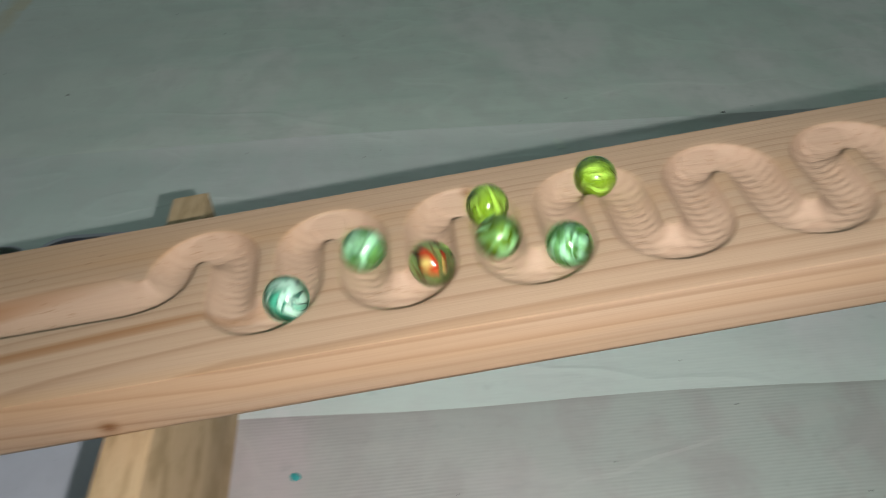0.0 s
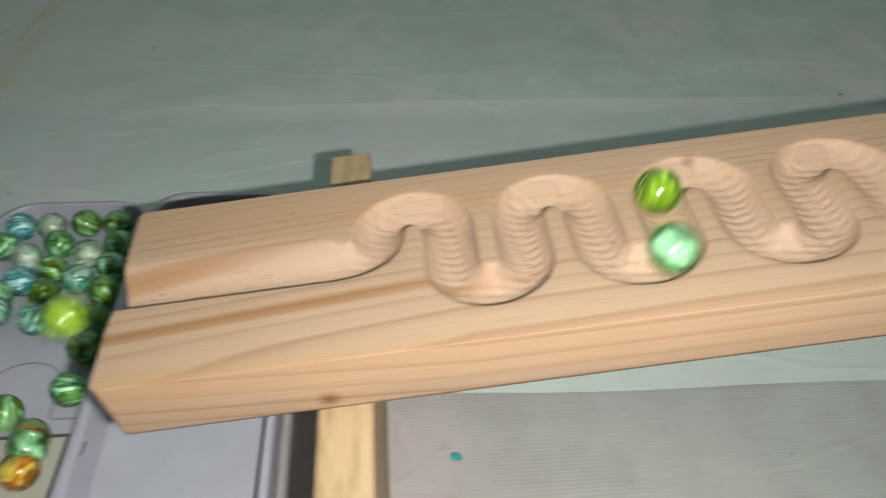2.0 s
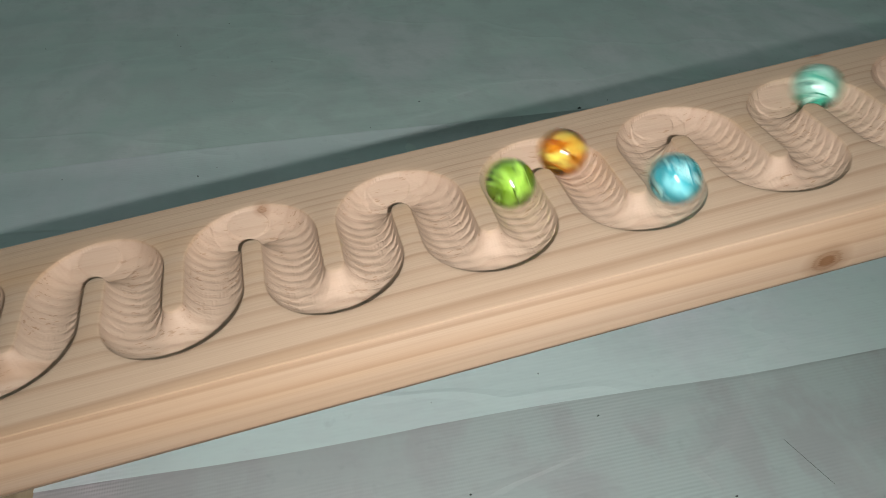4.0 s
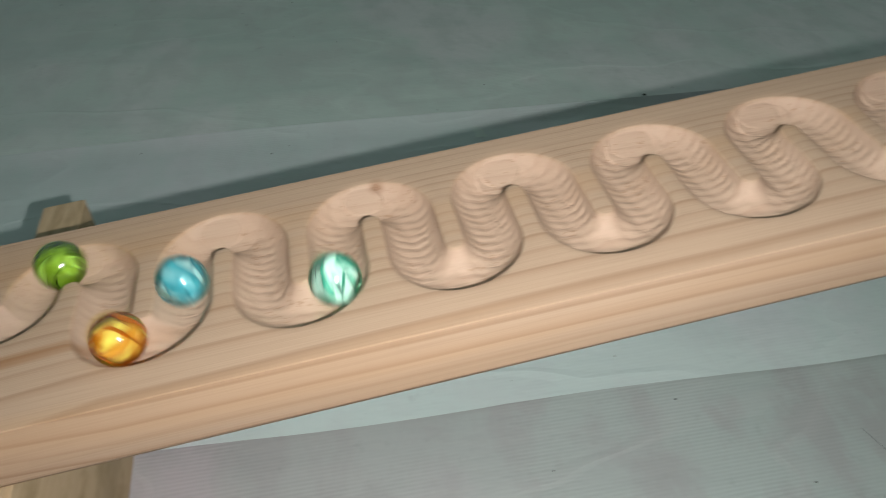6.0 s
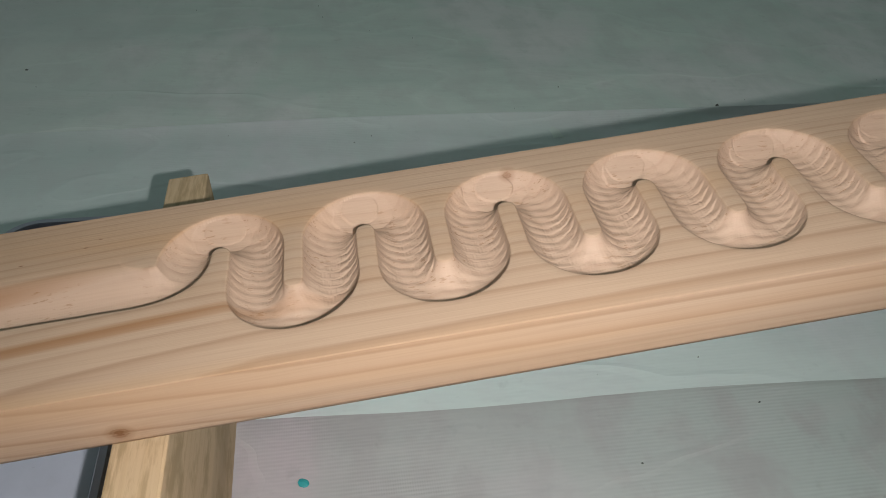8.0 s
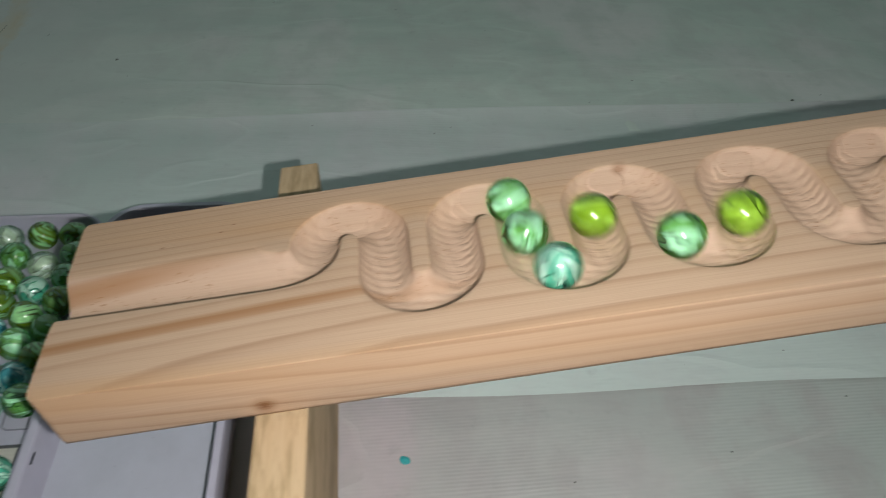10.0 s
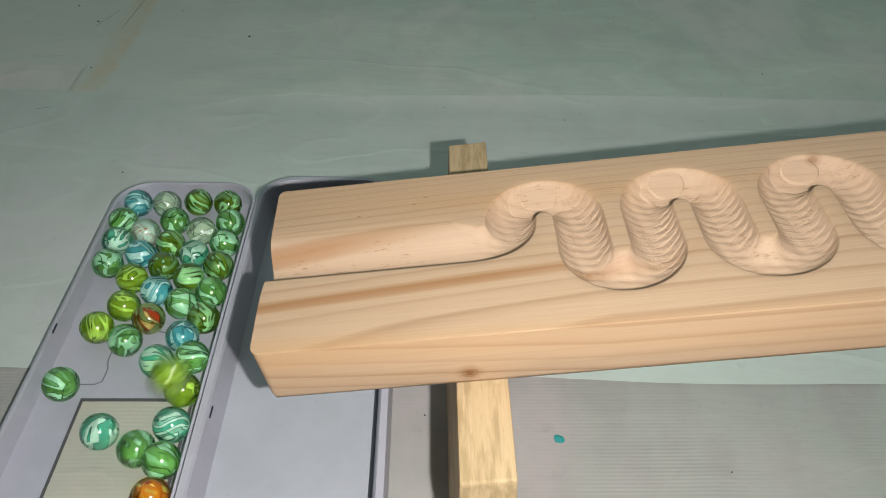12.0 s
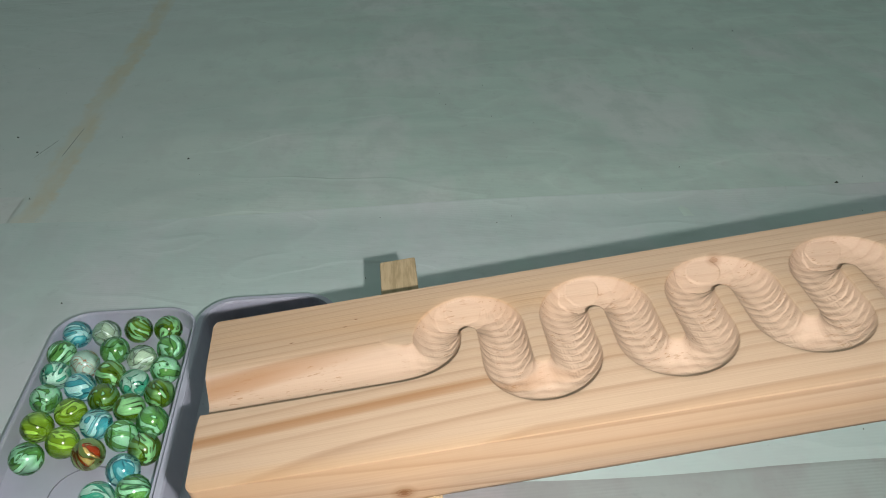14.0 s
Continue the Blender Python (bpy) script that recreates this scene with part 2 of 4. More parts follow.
def glass(name, tint):
    m = bpy.data.materials.new(name)
    m.use_nodes = True
    nt = m.node_tree
    nt.nodes.remove(nt.nodes["Principled BSDF"])
    inside = node(nt, "ShaderNodeBsdfRefraction", Color=(*tint, 1), Roughness=0.0, IOR=1.5)
    shine = node(nt, "ShaderNodeBsdfGlossy", Color=(1, 1, 1, 1), Roughness=0.15)
    edge = node(nt, "ShaderNodeFresnel", IOR=1.75)
    both = nt.nodes.new("ShaderNodeMixShader")
    nt.links.new(edge.outputs[0], both.inputs[0])
    nt.links.new(inside.outputs[0], both.inputs[1])
    nt.links.new(shine.outputs[0], both.inputs[2])
    nt.links.new(both.outputs[0], nt.nodes["Material Output"].inputs[0])
    return m


def vane(name, colour, second):
    """Coloured glass ribbon inside a marble: lets part of the light through."""
    m = bpy.data.materials.new(name)
    m.use_nodes = True
    nt = m.node_tree
    nt.nodes.remove(nt.nodes["Principled BSDF"])
    n = noise_tex(nt, coords(nt, (450, 450, 60)), 1.0, 2.0)
    c = mix(nt, ramp(nt, n, [(0.36, (0.0,) * 3), (0.42, (1.0,) * 3)]), colour, second)
    d, t, clear = nt.nodes.new("ShaderNodeBsdfDiffuse"), nt.nodes.new("ShaderNodeBsdfTranslucent"), nt.nodes.new("ShaderNodeBsdfTransparent")
    for n in (d, t, clear):
        nt.links.new(c, n.inputs[0])
    a, b = node(nt, "ShaderNodeMixShader", Fac=0.5), node(nt, "ShaderNodeMixShader", Fac=0.22)
    nt.links.new(d.outputs[0], a.inputs[1])
    nt.links.new(t.outputs[0], a.inputs[2])
    nt.links.new(a.outputs[0], b.inputs[1])
    nt.links.new(clear.outputs[0], b.inputs[2])
    nt.links.new(b.outputs[0], nt.nodes["Material Output"].inputs[0])
    return m


def core_light(name, pale, fill, dark, much=0.0):
    """Core of a marble: broad coloured bands and thin dark streaks along its axis; its bright pale tones stand in for
    light focused by the glass.
    """
    m = bpy.data.materials.new(name)
    m.use_nodes = True
    nt = m.node_tree
    nt.nodes.remove(nt.nodes["Principled BSDF"])
    info = nt.nodes.new("ShaderNodeObjectInfo")
    apart = nt.nodes.new("ShaderNodeVectorMath")
    # the streaks run along the axis and twist about it
    tc, sep = nt.nodes.new("ShaderNodeTexCoord"), nt.nodes.new("ShaderNodeSeparateXYZ")
    nt.links.new(tc.outputs["Object"], sep.inputs[0])
    twist = nt.nodes.new("ShaderNodeVectorRotate")
    twist.rotation_type = "Z_AXIS"
    nt.links.new(tc.outputs["Object"], twist.inputs["Vector"])
    nt.links.new(math_node(nt, "MULTIPLY", sep.outputs[2], 140.0), twist.inputs["Angle"])
    long = nt.nodes.new("ShaderNodeMapping")
    long.inputs["Scale"].default_value = (175, 175, 16)
    nt.links.new(twist.outputs[0], long.inputs[0])
    nt.links.new(long.outputs[0], apart.inputs[0])
    nt.links.new(math_node(nt, "MULTIPLY", info.outputs["Random"], 40.0), apart.inputs[1])
    n = noise_tex(nt, apart.outputs[0], 1.0, 1.5, 0.45)
    soft = tuple(0.5 * a + 0.5 * b for a, b in zip(pale, fill))
    shine = tuple(min(1.0, 1.25 * a + 0.03) for a in pale)
    tone = ramp(nt, math_node(nt, "ADD", n, much), [(0.30, fill), (0.36, soft), (0.385, dark), (0.40, pale), (0.46, shine), (0.52, pale), (0.535, dark), (0.555, fill), (0.66, fill), (0.70, soft)])
    d, t = nt.nodes.new("ShaderNodeBsdfDiffuse"), nt.nodes.new("ShaderNodeBsdfTranslucent")
    nt.links.new(tone, d.inputs[0])
    nt.links.new(tone, t.inputs[0])
    a = node(nt, "ShaderNodeMixShader", Fac=0.25)
    nt.links.new(d.outputs[0], a.inputs[1])
    nt.links.new(t.outputs[0], a.inputs[2])
    nt.links.new(a.outputs[0], nt.nodes["Material Output"].inputs[0])
    return m


def stained(name, tint):
    """The coloured body of a marble, which tints what shines through it."""
    m = bpy.data.materials.new(name)
    m.use_nodes = True
    nt = m.node_tree
    nt.nodes.remove(nt.nodes["Principled BSDF"])
    clear = node(nt, "ShaderNodeBsdfTransparent", Color=(*tint, 1))
    nt.links.new(clear.outputs[0], nt.nodes["Material Output"].inputs[0])
    return m


PITH, RING_GAP, WANDER = (-0.016, 0.030), 0.0036, 0.008
SCRATCHES = [((x, y, 0.0), (0.30, 0.8, 0.3), 0.00042) for x, y in ((0.072, 0.074), (0.043, 0.065), (0.067, 0.070), (0.073, 0.051))]
M_PLANK = softwood("plank_wood", (0.532, 0.368, 0.252), (0.335, 0.19, 0.108), PITH, 0.0137,
                   [((0.4815, 0.089, -0.001), (0.5, 1.0, 1.0), 0.0030), ((0.0862, -0.0083, -0.0205), (0.85, 0.5, 1.0), 0.0050), ((0.4255, -0.0083, -0.0195), (0.8, 0.5, 1.0), 0.0085), ((0.2382, 0.0770, -0.004), (0.8, 1.0, 0.6), 0.0036)] + SCRATCHES,
                   (0.54, 0.31, 0.15), [(0.0138, 0.074, 0.0038, 0.10, 0.19), (0.0475, 0.10, 0.0046, 0.03, 0.09)], wander=0.075, sway=0.01, fresh=(0.545, 0.383, 0.285), crowd=950.0)
M_BOARD = softwood("board_wood", (0.55, 0.40, 0.245), (0.48, 0.335, 0.19), (0.03, 0.02), 0.004, stain=(0.30, 0.22, 0.13), rough=0.65, along=1, grime=0.7)
M_SHEET = cloth("sheet_weave", (0.465, 0.46, 0.448), (0.385, 0.39, 0.38), 0.0022, 0.42, drift=(0.46, 0.52, 0.49))
M_STRIP = cloth("sheet_smooth", (0.645, 0.725, 0.695), (0.58, 0.67, 0.64), 0.0024, 0.14)
M_BACK = cloth("sheet_green", (0.73, 0.83, 0.757), (0.61, 0.705, 0.65), 0.0026, 0.16, -0.236)
M_PATCH = cloth("patch_weave", (0.75, 0.775, 0.745), (0.69, 0.715, 0.685), 0.0024, 0.4)
M_CASE = plastic("case_plastic", (0.535, 0.52, 0.625))
M_CASE_IN = plastic("case_panel", (0.52, 0.53, 0.61), 0.3)
M_EDGE = plastic("shade_and_clip_black", (0.02, 0.022, 0.035), 0.5)
M_TAB = plastic("tab_line", (0.24, 0.235, 0.29), 0.45)
M_GROOVE = plastic("window_groove", (0.10, 0.10, 0.11), 0.5)
M_WINDOW = cloth("case_window", (0.57, 0.56, 0.49), (0.50, 0.49, 0.43), 0.0024, 0.3)
M_GREEN = plastic("green_plastic", (0.03, 0.17, 0.02), 0.35)
M_CHIP = plastic("teal_chip", (0.03, 0.35, 0.36), 0.4)
M_SPECK_CREASE = plastic("speck_and_crease", (0.09, 0.095, 0.085), 0.8)
M_PHONE = plastic("phone_black", (0.02, 0.02, 0.02), 0.3)


# ---- building helpers ----
def mesh_of(name, verts, faces, smooth=False):
    me = bpy.data.meshes.new(name)
    me.from_pydata(verts, [], faces)
    me.update()
    if smooth:
        me.polygons.foreach_set("use_smooth", [True] * len(me.polygons))
    return me


def thing(name, me, mat, label="", category="", group="", kind="", m=None):
    ob = new(name, me)
    if mat:
        me.materials.append(mat)
    if m is not None:
        ob.matrix_world = m
    return tagged(ob, label, category, group, kind)


def part(name, me, mat, parent, label=""):
    ob = new(name, me)
    if mat and not me.materials:
        me.materials.append(mat)
    ob.parent = parent
    return tagged(ob, label)


def box(x0, x1, y0, y1, z0, z1, edge=0.001, name="box"):
    bm = bmesh.new()
    bmesh.ops.create_cube(bm, size=1)
    for v in bm.verts:
        v.co = (x0 + (v.co.x + 0.5) * (x1 - x0), y0 + (v.co.y + 0.5) * (y1 - y0), z0 + (v.co.z + 0.5) * (z1 - z0))
    if edge:
        bmesh.ops.bevel(bm, geom=bm.edges[:], offset=edge, segments=2, affect="EDGES", profile=0.6)
    me = bpy.data.meshes.new(name)
    bm.to_mesh(me)
    bm.free()
    return me


def tube(points, r, sides=6, name="tube"):
    P = [Vector(p) for p in points]
    verts, faces = [], []
    for k, p in enumerate(P):
        d = (P[min(k + 1, len(P) - 1)] - P[max(k - 1, 0)]).normalized()
        u = d.cross(Vector((0, 0, 1))).normalized()
        w = u.cross(d)
        for j in range(sides):
            a = 2 * math.pi * j / sides
            verts.append(p + r * (math.cos(a) * u + math.sin(a) * w))
    for k in range(len(P) - 1):
        for j in range(sides):
            a, b = k * sides + j, k * sides + (j + 1) % sides
            faces.append((a, b, b + sides, a + sides))
    faces += [tuple(range(sides))[::-1], tuple(range((len(P) - 1) * sides, len(P) * sides))]
    return mesh_of(name, verts, faces, True)


def rounded(x0, x1, y0, y1, r, n=8):
    out = []
    for cx, cy, a0 in ((x1 - r, y1 - r, 0), (x0 + r, y1 - r, 90), (x0 + r, y0 + r, 180), (x1 - r, y0 + r, 270)):
        for k in range(n + 1):
            a = radians(a0 + 90 * k / n)
            out.append((cx + r * math.cos(a), cy + r * math.sin(a)))
    return out


def slab(outline, z0, z1, name="slab"):
    n = len(outline)
    v = [(x, y, z0) for x, y in outline] + [(x, y, z1) for x, y in outline]
    f = [tuple(range(n))[::-1], tuple(range(n, 2 * n))] + [(k, (k + 1) % n, n + (k + 1) % n, n + k) for k in range(n)]
    return mesh_of(name, v, f)


def rim(x0, x1, y0, y1, r, wide, profile, name="rim"):
    """A wall that follows a rounded rectangle; profile: (share of the width inwards, height) pairs round its section."""
    rings = [[(x, y, z) for x, y in rounded(x0 + wide * s, x1 - wide * s, y0 + wide * s, y1 - wide * s, max(r - wide * s, 0.001))] for s, z in profile]
    n, verts, faces = len(rings[0]), [v for ring in rings for v in ring], []
    for a in range(len(rings)):
        b = (a + 1) % len(rings)
        for k in range(n):
            faces.append((a * n + k, a * n + (k + 1) % n, b * n + (k + 1) % n, b * n + k))
    return mesh_of(name, verts, faces)


# ---- ground sheets ----
def swell(x, y, height, z):
    """Height of a loosely laid sheet: broad waves, and sharper creases on top."""
    h = noise.fractal(Vector((x * 2.2, y * 7.0, z * 900)), 1.0, 2.0, 3)
    c = 1 - 2 * abs(noise.noise(Vector((x * 6.0 + 2.0 * y, y * 11.0 - x * 3.0, 5 + z * 900))))
    return z + height * (0.45 + 0.5 * h + 0.42 * max(c, 0) ** 7)


def sheet(x0, x1, y0, y1, nx, ny, height, z, name, edge=None, lift=0.0):
    """A thin sheet with soft waves; edge(x, v) moves its long sides, lift raises the far one."""
    verts, faces = [], []
    for j in range(ny + 1):
        for i in range(nx + 1):
            x, y = x0 + (x1 - x0) * i / nx, y0 + (y1 - y0) * j / ny
            if edge:
                y += edge(x, j / ny)
            verts.append((x, y, swell(x, y, height, z) + lift * max(0.0, (j / ny - 0.93) / 0.07) ** 2 * (0.6 + 0.4 * math.sin(5 * x))))
    w = nx + 1
    for j in range(ny):
        for i in range(nx):
            faces.append((j * w + i, j * w + i + 1, (j + 1) * w + i + 1, (j + 1) * w + i))
    return mesh_of(name, verts, faces, True)


ground = thing("ground", sheet(-4, 4, -3, 5, 2, 2, 0.0, -0.016, "ground"), M_SHEET, "pale grey-green ribbed ground sheet", "ground", kind="structure")
front = thing("ground_sheet", sheet(-0.7, 1.3, -0.5, 0.12, 260, 90, 0.0024, -0.0024, "front"), M_SHEET, "grey ribbed woven ground sheet", "ground", kind="structure")
strip = thing("ground_sheet", sheet(-0.7, 1.3, 0.073, 0.374, 260, 60, 0.0012, -0.0006, "strip", lambda x, v: (0.008 - 0.022 * x + 0.0014 * math.sin(23 * x)) * (1 - v) + (0.010 * math.exp(-((x + 0.3) / 0.15) ** 2) + 0.002 * math.sin(11 * x)) * v, 0.0060),
              M_STRIP, "pale blue-green overlapping ground sheet, slightly creased", "ground", kind="structure")
back = thing("ground_sheet", sheet(-1.2, 1.8, 0.34, 2.6, 260, 200, 0.0075, -0.0075, "back"), M_BACK, "dull green ground sheet with soft creases", "ground", kind="structure")
patch = thing("ground_patch", sheet(-0.40, -0.250, 0.380, 0.432, 60, 40, 0.0075, -0.0075, "patch"), M_PATCH, "pale square patch on the ground sheet", "ground", kind="structure", m=pose(0, 0, 0.0016))


# ---- the carved plank ----
PITCH, APEX, TURN_R, Y_LOW, Y_HIGH, Y_EXIT = 0.0559, 0.1213, 0.01398, 0.0180, 0.0672, 0.0408
def groove_line():
    """Middle line of the carved groove on the plank's top, from the open end uphill."""
    pts = [(-0.004 + 0.004 * k, Y_EXIT) for k in range(24)]
    x0, y0 = 0.0885, Y_EXIT
    x1, y1 = APEX - TURN_R, Y_HIGH - TURN_R
    for k in range(1, 15):
        u = k / 15
        a = (1 - u) ** 3
        b, c, d = 3 * u * (1 - u) ** 2, 3 * u * u * (1 - u), u ** 3
        pts.append((a * x0 + b * (x0 + 0.014) + c * x1 + d * x1, a * y0 + b * y0 + c * (y1 - 0.008) + d * y1))
    for n in range(11):
        ax = APEX + PITCH * n
        for k in range(17):
            a = math.pi * (1 - k / 16)
            pts.append((ax + TURN_R * math.cos(a), Y_HIGH - TURN_R + TURN_R * math.sin(a)))
        for k in range(17):
            a = math.pi * (1 + k / 16)
            pts.append((ax + PITCH / 2 + TURN_R * math.cos(a), Y_LOW + TURN_R + TURN_R * math.sin(a)))
    P = np.array(pts)
    step = np.r_[0, np.cumsum(np.hypot(*np.diff(P, axis=0).T))]
    s = np.arange(0, step[-1], 0.001)
    return np.c_[np.interp(s, step, P[:, 0]), np.interp(s, step, P[:, 1])]


LINE = groove_line()
LONG, WIDE, THICK, NEAR = 0.80, 0.089, 0.0275, -0.0083
HALF, DEEP = 0.0104, 0.0082
ROUND = (HALF * HALF + DEEP * DEEP) / (2 * DEEP)


def grain_field(u, v):
    """Smooth random field over arrays: blended values on a lattice, between about -1 and 1."""
    table = np.random.RandomState(4).uniform(-1, 1, (256, 256))
    a, b = np.floor(u).astype(int), np.floor(v).astype(int)
    f, g = u - a, v - b
    f, g = f * f * (3 - 2 * f), g * g * (3 - 2 * g)
    a0, a1, b0, b1 = a % 256, (a + 1) % 256, b % 256, (b + 1) % 256
    return (table[a0, b0] * (1 - f) + table[a1, b0] * f) * (1 - g) + (table[a0, b1] * (1 - f) + table[a1, b1] * f) * g


def plank():
    ny, r = 310, 0.0002
    xs, ys = np.r_[np.linspace(0, 0.50, 1850)[:-1], np.linspace(0.50, LONG, 500)], np.linspace(NEAR, WIDE, ny + 1)
    nx = len(xs) - 1
    X, Y = np.meshgrid(xs, ys, indexing="ij")
    D, uphill = np.full(X.shape, 1.0), np.zeros(X.shape)
    for a in range(0, nx + 1, 40):
        x0, x1 = xs[a] - 0.013, xs[min(a + 39, nx)] + 0.013
        near = LINE[(LINE[:, 0] > x0) & (LINE[:, 0] < x1)]
        if len(near):
            d = np.hypot(X[a:a + 40, :, None] - near[:, 0], Y[a:a + 40, :, None] - near[:, 1])
            D[a:a + 40] = d.min(axis=2)
            uphill[a:a + 40] = X[a:a + 40] - near[d.argmin(axis=2), 0]
    # the straight end of the channel is planed wide on its far side
    run_out = np.clip((0.094 - X) / 0.012, 0, 1)
    D = np.where((Y > Y_EXIT) & (X < 0.094), D * (1 - 0.36 * run_out), D)
    side = np.minimum(np.minimum(Y - NEAR, WIDE - Y), np.minimum(X, LONG - X))
    fall = np.where(side < r, r - np.sqrt(np.maximum(r * r - (r - np.minimum(side, r)) ** 2, 0)), 0)
    # the cutter leaves small ridges and the land beside it is a little worn
    ripple = (0.00012 * np.sin(X * 900 + Y * 260) + 0.0001 * np.sin(Y * 1500 + X * 310)) * np.clip((X - 0.09) / 0.01, 0, 1)
    cut = np.where(D < HALF, np.sqrt(np.maximum(ROUND ** 2 - D ** 2, 0)) - (ROUND - DEEP) + ripple, 0)
    gentle = np.where(D < HALF, DEEP * (0.5 + 0.5 * np.cos(math.pi * np.minimum(D / HALF, 1))), 0)
    far = np.where(Y > Y_EXIT, run_out, 0)
    cut = cut * (1 - far) + gentle * far
    # soft spring wood is cut deeper than the hard rings, which stand out as ragged terraces
    rough = grain_field(X * 420, Y * 420)
    torn = grain_field(X * 1500 + 40, Y * 330 + 9)
    year = np.sqrt((Y - PITH[0]) ** 2 + (-cut - PITH[1] + WANDER * X) ** 2) / RING_GAP + 0.40 * grain_field(X * 70 + 3, Y * 70) + 0.04 * rough + 0.07 * torn
    saw = year - np.floor(year)
    tooth = np.where(saw < 0.82, (saw / 0.82) ** 2.2, (1 - saw) / 0.18)
    # the wall on the uphill side was cut against the fibres and is torn
    patchy = np.clip(0.16 + 0.45 * grain_field(X * 110 + 7, Y * 90) + 1.5 * np.clip(uphill / HALF, 0, 1) ** 1.6, 0.08, 1.8)
    cut = cut + np.where(D < HALF, 0.00040 * (tooth - 0.3) * np.clip(cut / 0.003, 0, 1) * np.clip((X - 0.085) / 0.02, 0.06, 1) * patchy + 0.00010 * torn * patchy * np.clip((X - 0.085) / 0.02, 0.1, 1), 0)
    # where the cutter turned, it left flat oval shelves with a step round them
    pick = random.Random(11)
    for n in range(12):
        for wide, high, up, level, keep in ((0.0125, 0.0078, 0.0030, 0.0052, 0.55), (0.0086, 0.0056, 0.0058, 0.0041, 0.10)):
            wide, high = wide * pick.uniform(0.9, 1.1), high * pick.uniform(0.9, 1.12)
            dx, dy = X - APEX - PITCH * n + 0.0012 + pick.uniform(-0.001, 0.001), Y - Y_HIGH - up - pick.uniform(-0.0006, 0.0006)
            oval = (dx / wide) ** 2 + (dy / high) ** 2 + 0.10 * rough
            shelf = np.clip((1.0 - oval) * 8, 0, 1) * (D < HALF * 0.98)
            cut = cut + shelf * (1 - keep) * (level + 0.06 * dx - 0.60 * dy - cut)
    Z = -np.maximum(fall, cut) - 0.0004 * np.exp(-np.maximum(D - HALF, 0) / 0.0012)
    inset = 0.0072 - 0.03 * Y + 0.0035 * (1 - np.sqrt(1 - np.clip((0.005 - Y + NEAR) / 0.005, 0, 1) ** 2)) + 0.003 * (1 - np.sqrt(1 - np.clip((Y - WIDE + 0.004) / 0.004, 0, 1) ** 2))
    inset = inset + 0.0012 * np.exp(-((Y - 0.036) / 0.010) ** 2) 
    X = X + inset * np.clip(1 - X / 0.08, 0, 1)
    w = ny + 1
    verts = np.c_[X.ravel(), Y.ravel(), Z.ravel()].tolist()
    faces = [(i * w + j, (i + 1) * w + j, (i + 1) * w + j + 1, i * w + j + 1) for i in range(nx) for j in range(ny)]
    loop = [i * w for i in range(nx)] + [nx * w + j for j in range(ny)] + [i * w + ny for i in range(nx, 0, -1)] + [j for j in range(ny, 0, -1)]
    base, n = len(verts), len(loop)
    rings = []
    for z, ins in ((None, 0.0), (-0.012, 0.0), (-THICK + 0.003, 0.0), (-THICK + 0.0008, 0.0008), (-THICK, 0.003)):
        for k in loop:
            x, y, zz = verts[k]
            low = 0.0 if z is None else -z / THICK
            cx, cy = min(x + (0.0016 * low + ins) * max(0.0, 1 - x / 0.05), LONG - ins), min(max(y, NEAR + ins), WIDE - ins)
            rings.append((cx, cy, zz if z is None else z))
    verts += rings
    for a in range(4):
        for k in range(n):
            q = (k + 1) % n
            faces.append((base + a * n + k, base + (a + 1) * n + k, base + (a + 1) * n + q, base + a * n + q))
    faces.append(tuple(base + 4 * n + k for k in range(n))[::-1])
    me = mesh_of("plank", verts, faces, True)
    me.polygons[len(me.polygons) - 1].use_smooth = False
    return thing("plank", me, M_PLANK, "pale pine plank with a carved serpentine marble groove", "marble run", m=PLANK)


plank()


def support(x0, x1, y0, y1, label):
    """A board on edge whose top is cut to the plank's slope."""
    bm = bmesh.new()
    bmesh.ops.create_cube(bm, size=1)
    for v in bm.verts:
        hi = v.co.z > 0
        x, y = (x0, x1)[v.co.x > 0], (y0, y1)[v.co.y > 0]
        if not hi:
            y -= 0.012 if y == y0 else 0.0
            x += 0.0045 if x == x1 else 0.0
        v.co = (x, y, -0.0012)
        if hi:
            v.co.z = (PLANK @ Vector((x, 0, -THICK))).z - 0.0002 + (x - (PLANK @ Vector((x, 0, -THICK))).x) * math.tan(radians(TILT))
    bmesh.ops.bevel(bm, geom=bm.edges[:], offset=0.0012, segments=2, affect="EDGES", profile=0.6)
    me = bpy.data.meshes.new("support_board")
    bm.to_mesh(me)
    bm.free()
    return thing("support_board", me, M_BOARD, label, "wood block", group="boards under the plank")


SHIFT = (PLANK @ Vector((0.09, 0, -THICK))).x - 0.09
support(0.0805 + SHIFT, 0.1003 + SHIFT, -0.0502, 0.1532, "rough pale yellow wooden board on edge under the plank")
support(0.700, 0.7215, -0.03, 0.16, "taller rough wooden board holding the plank's high end")


# ---- the open plastic case that catches the marbles ----
FLOOR = 0.0016


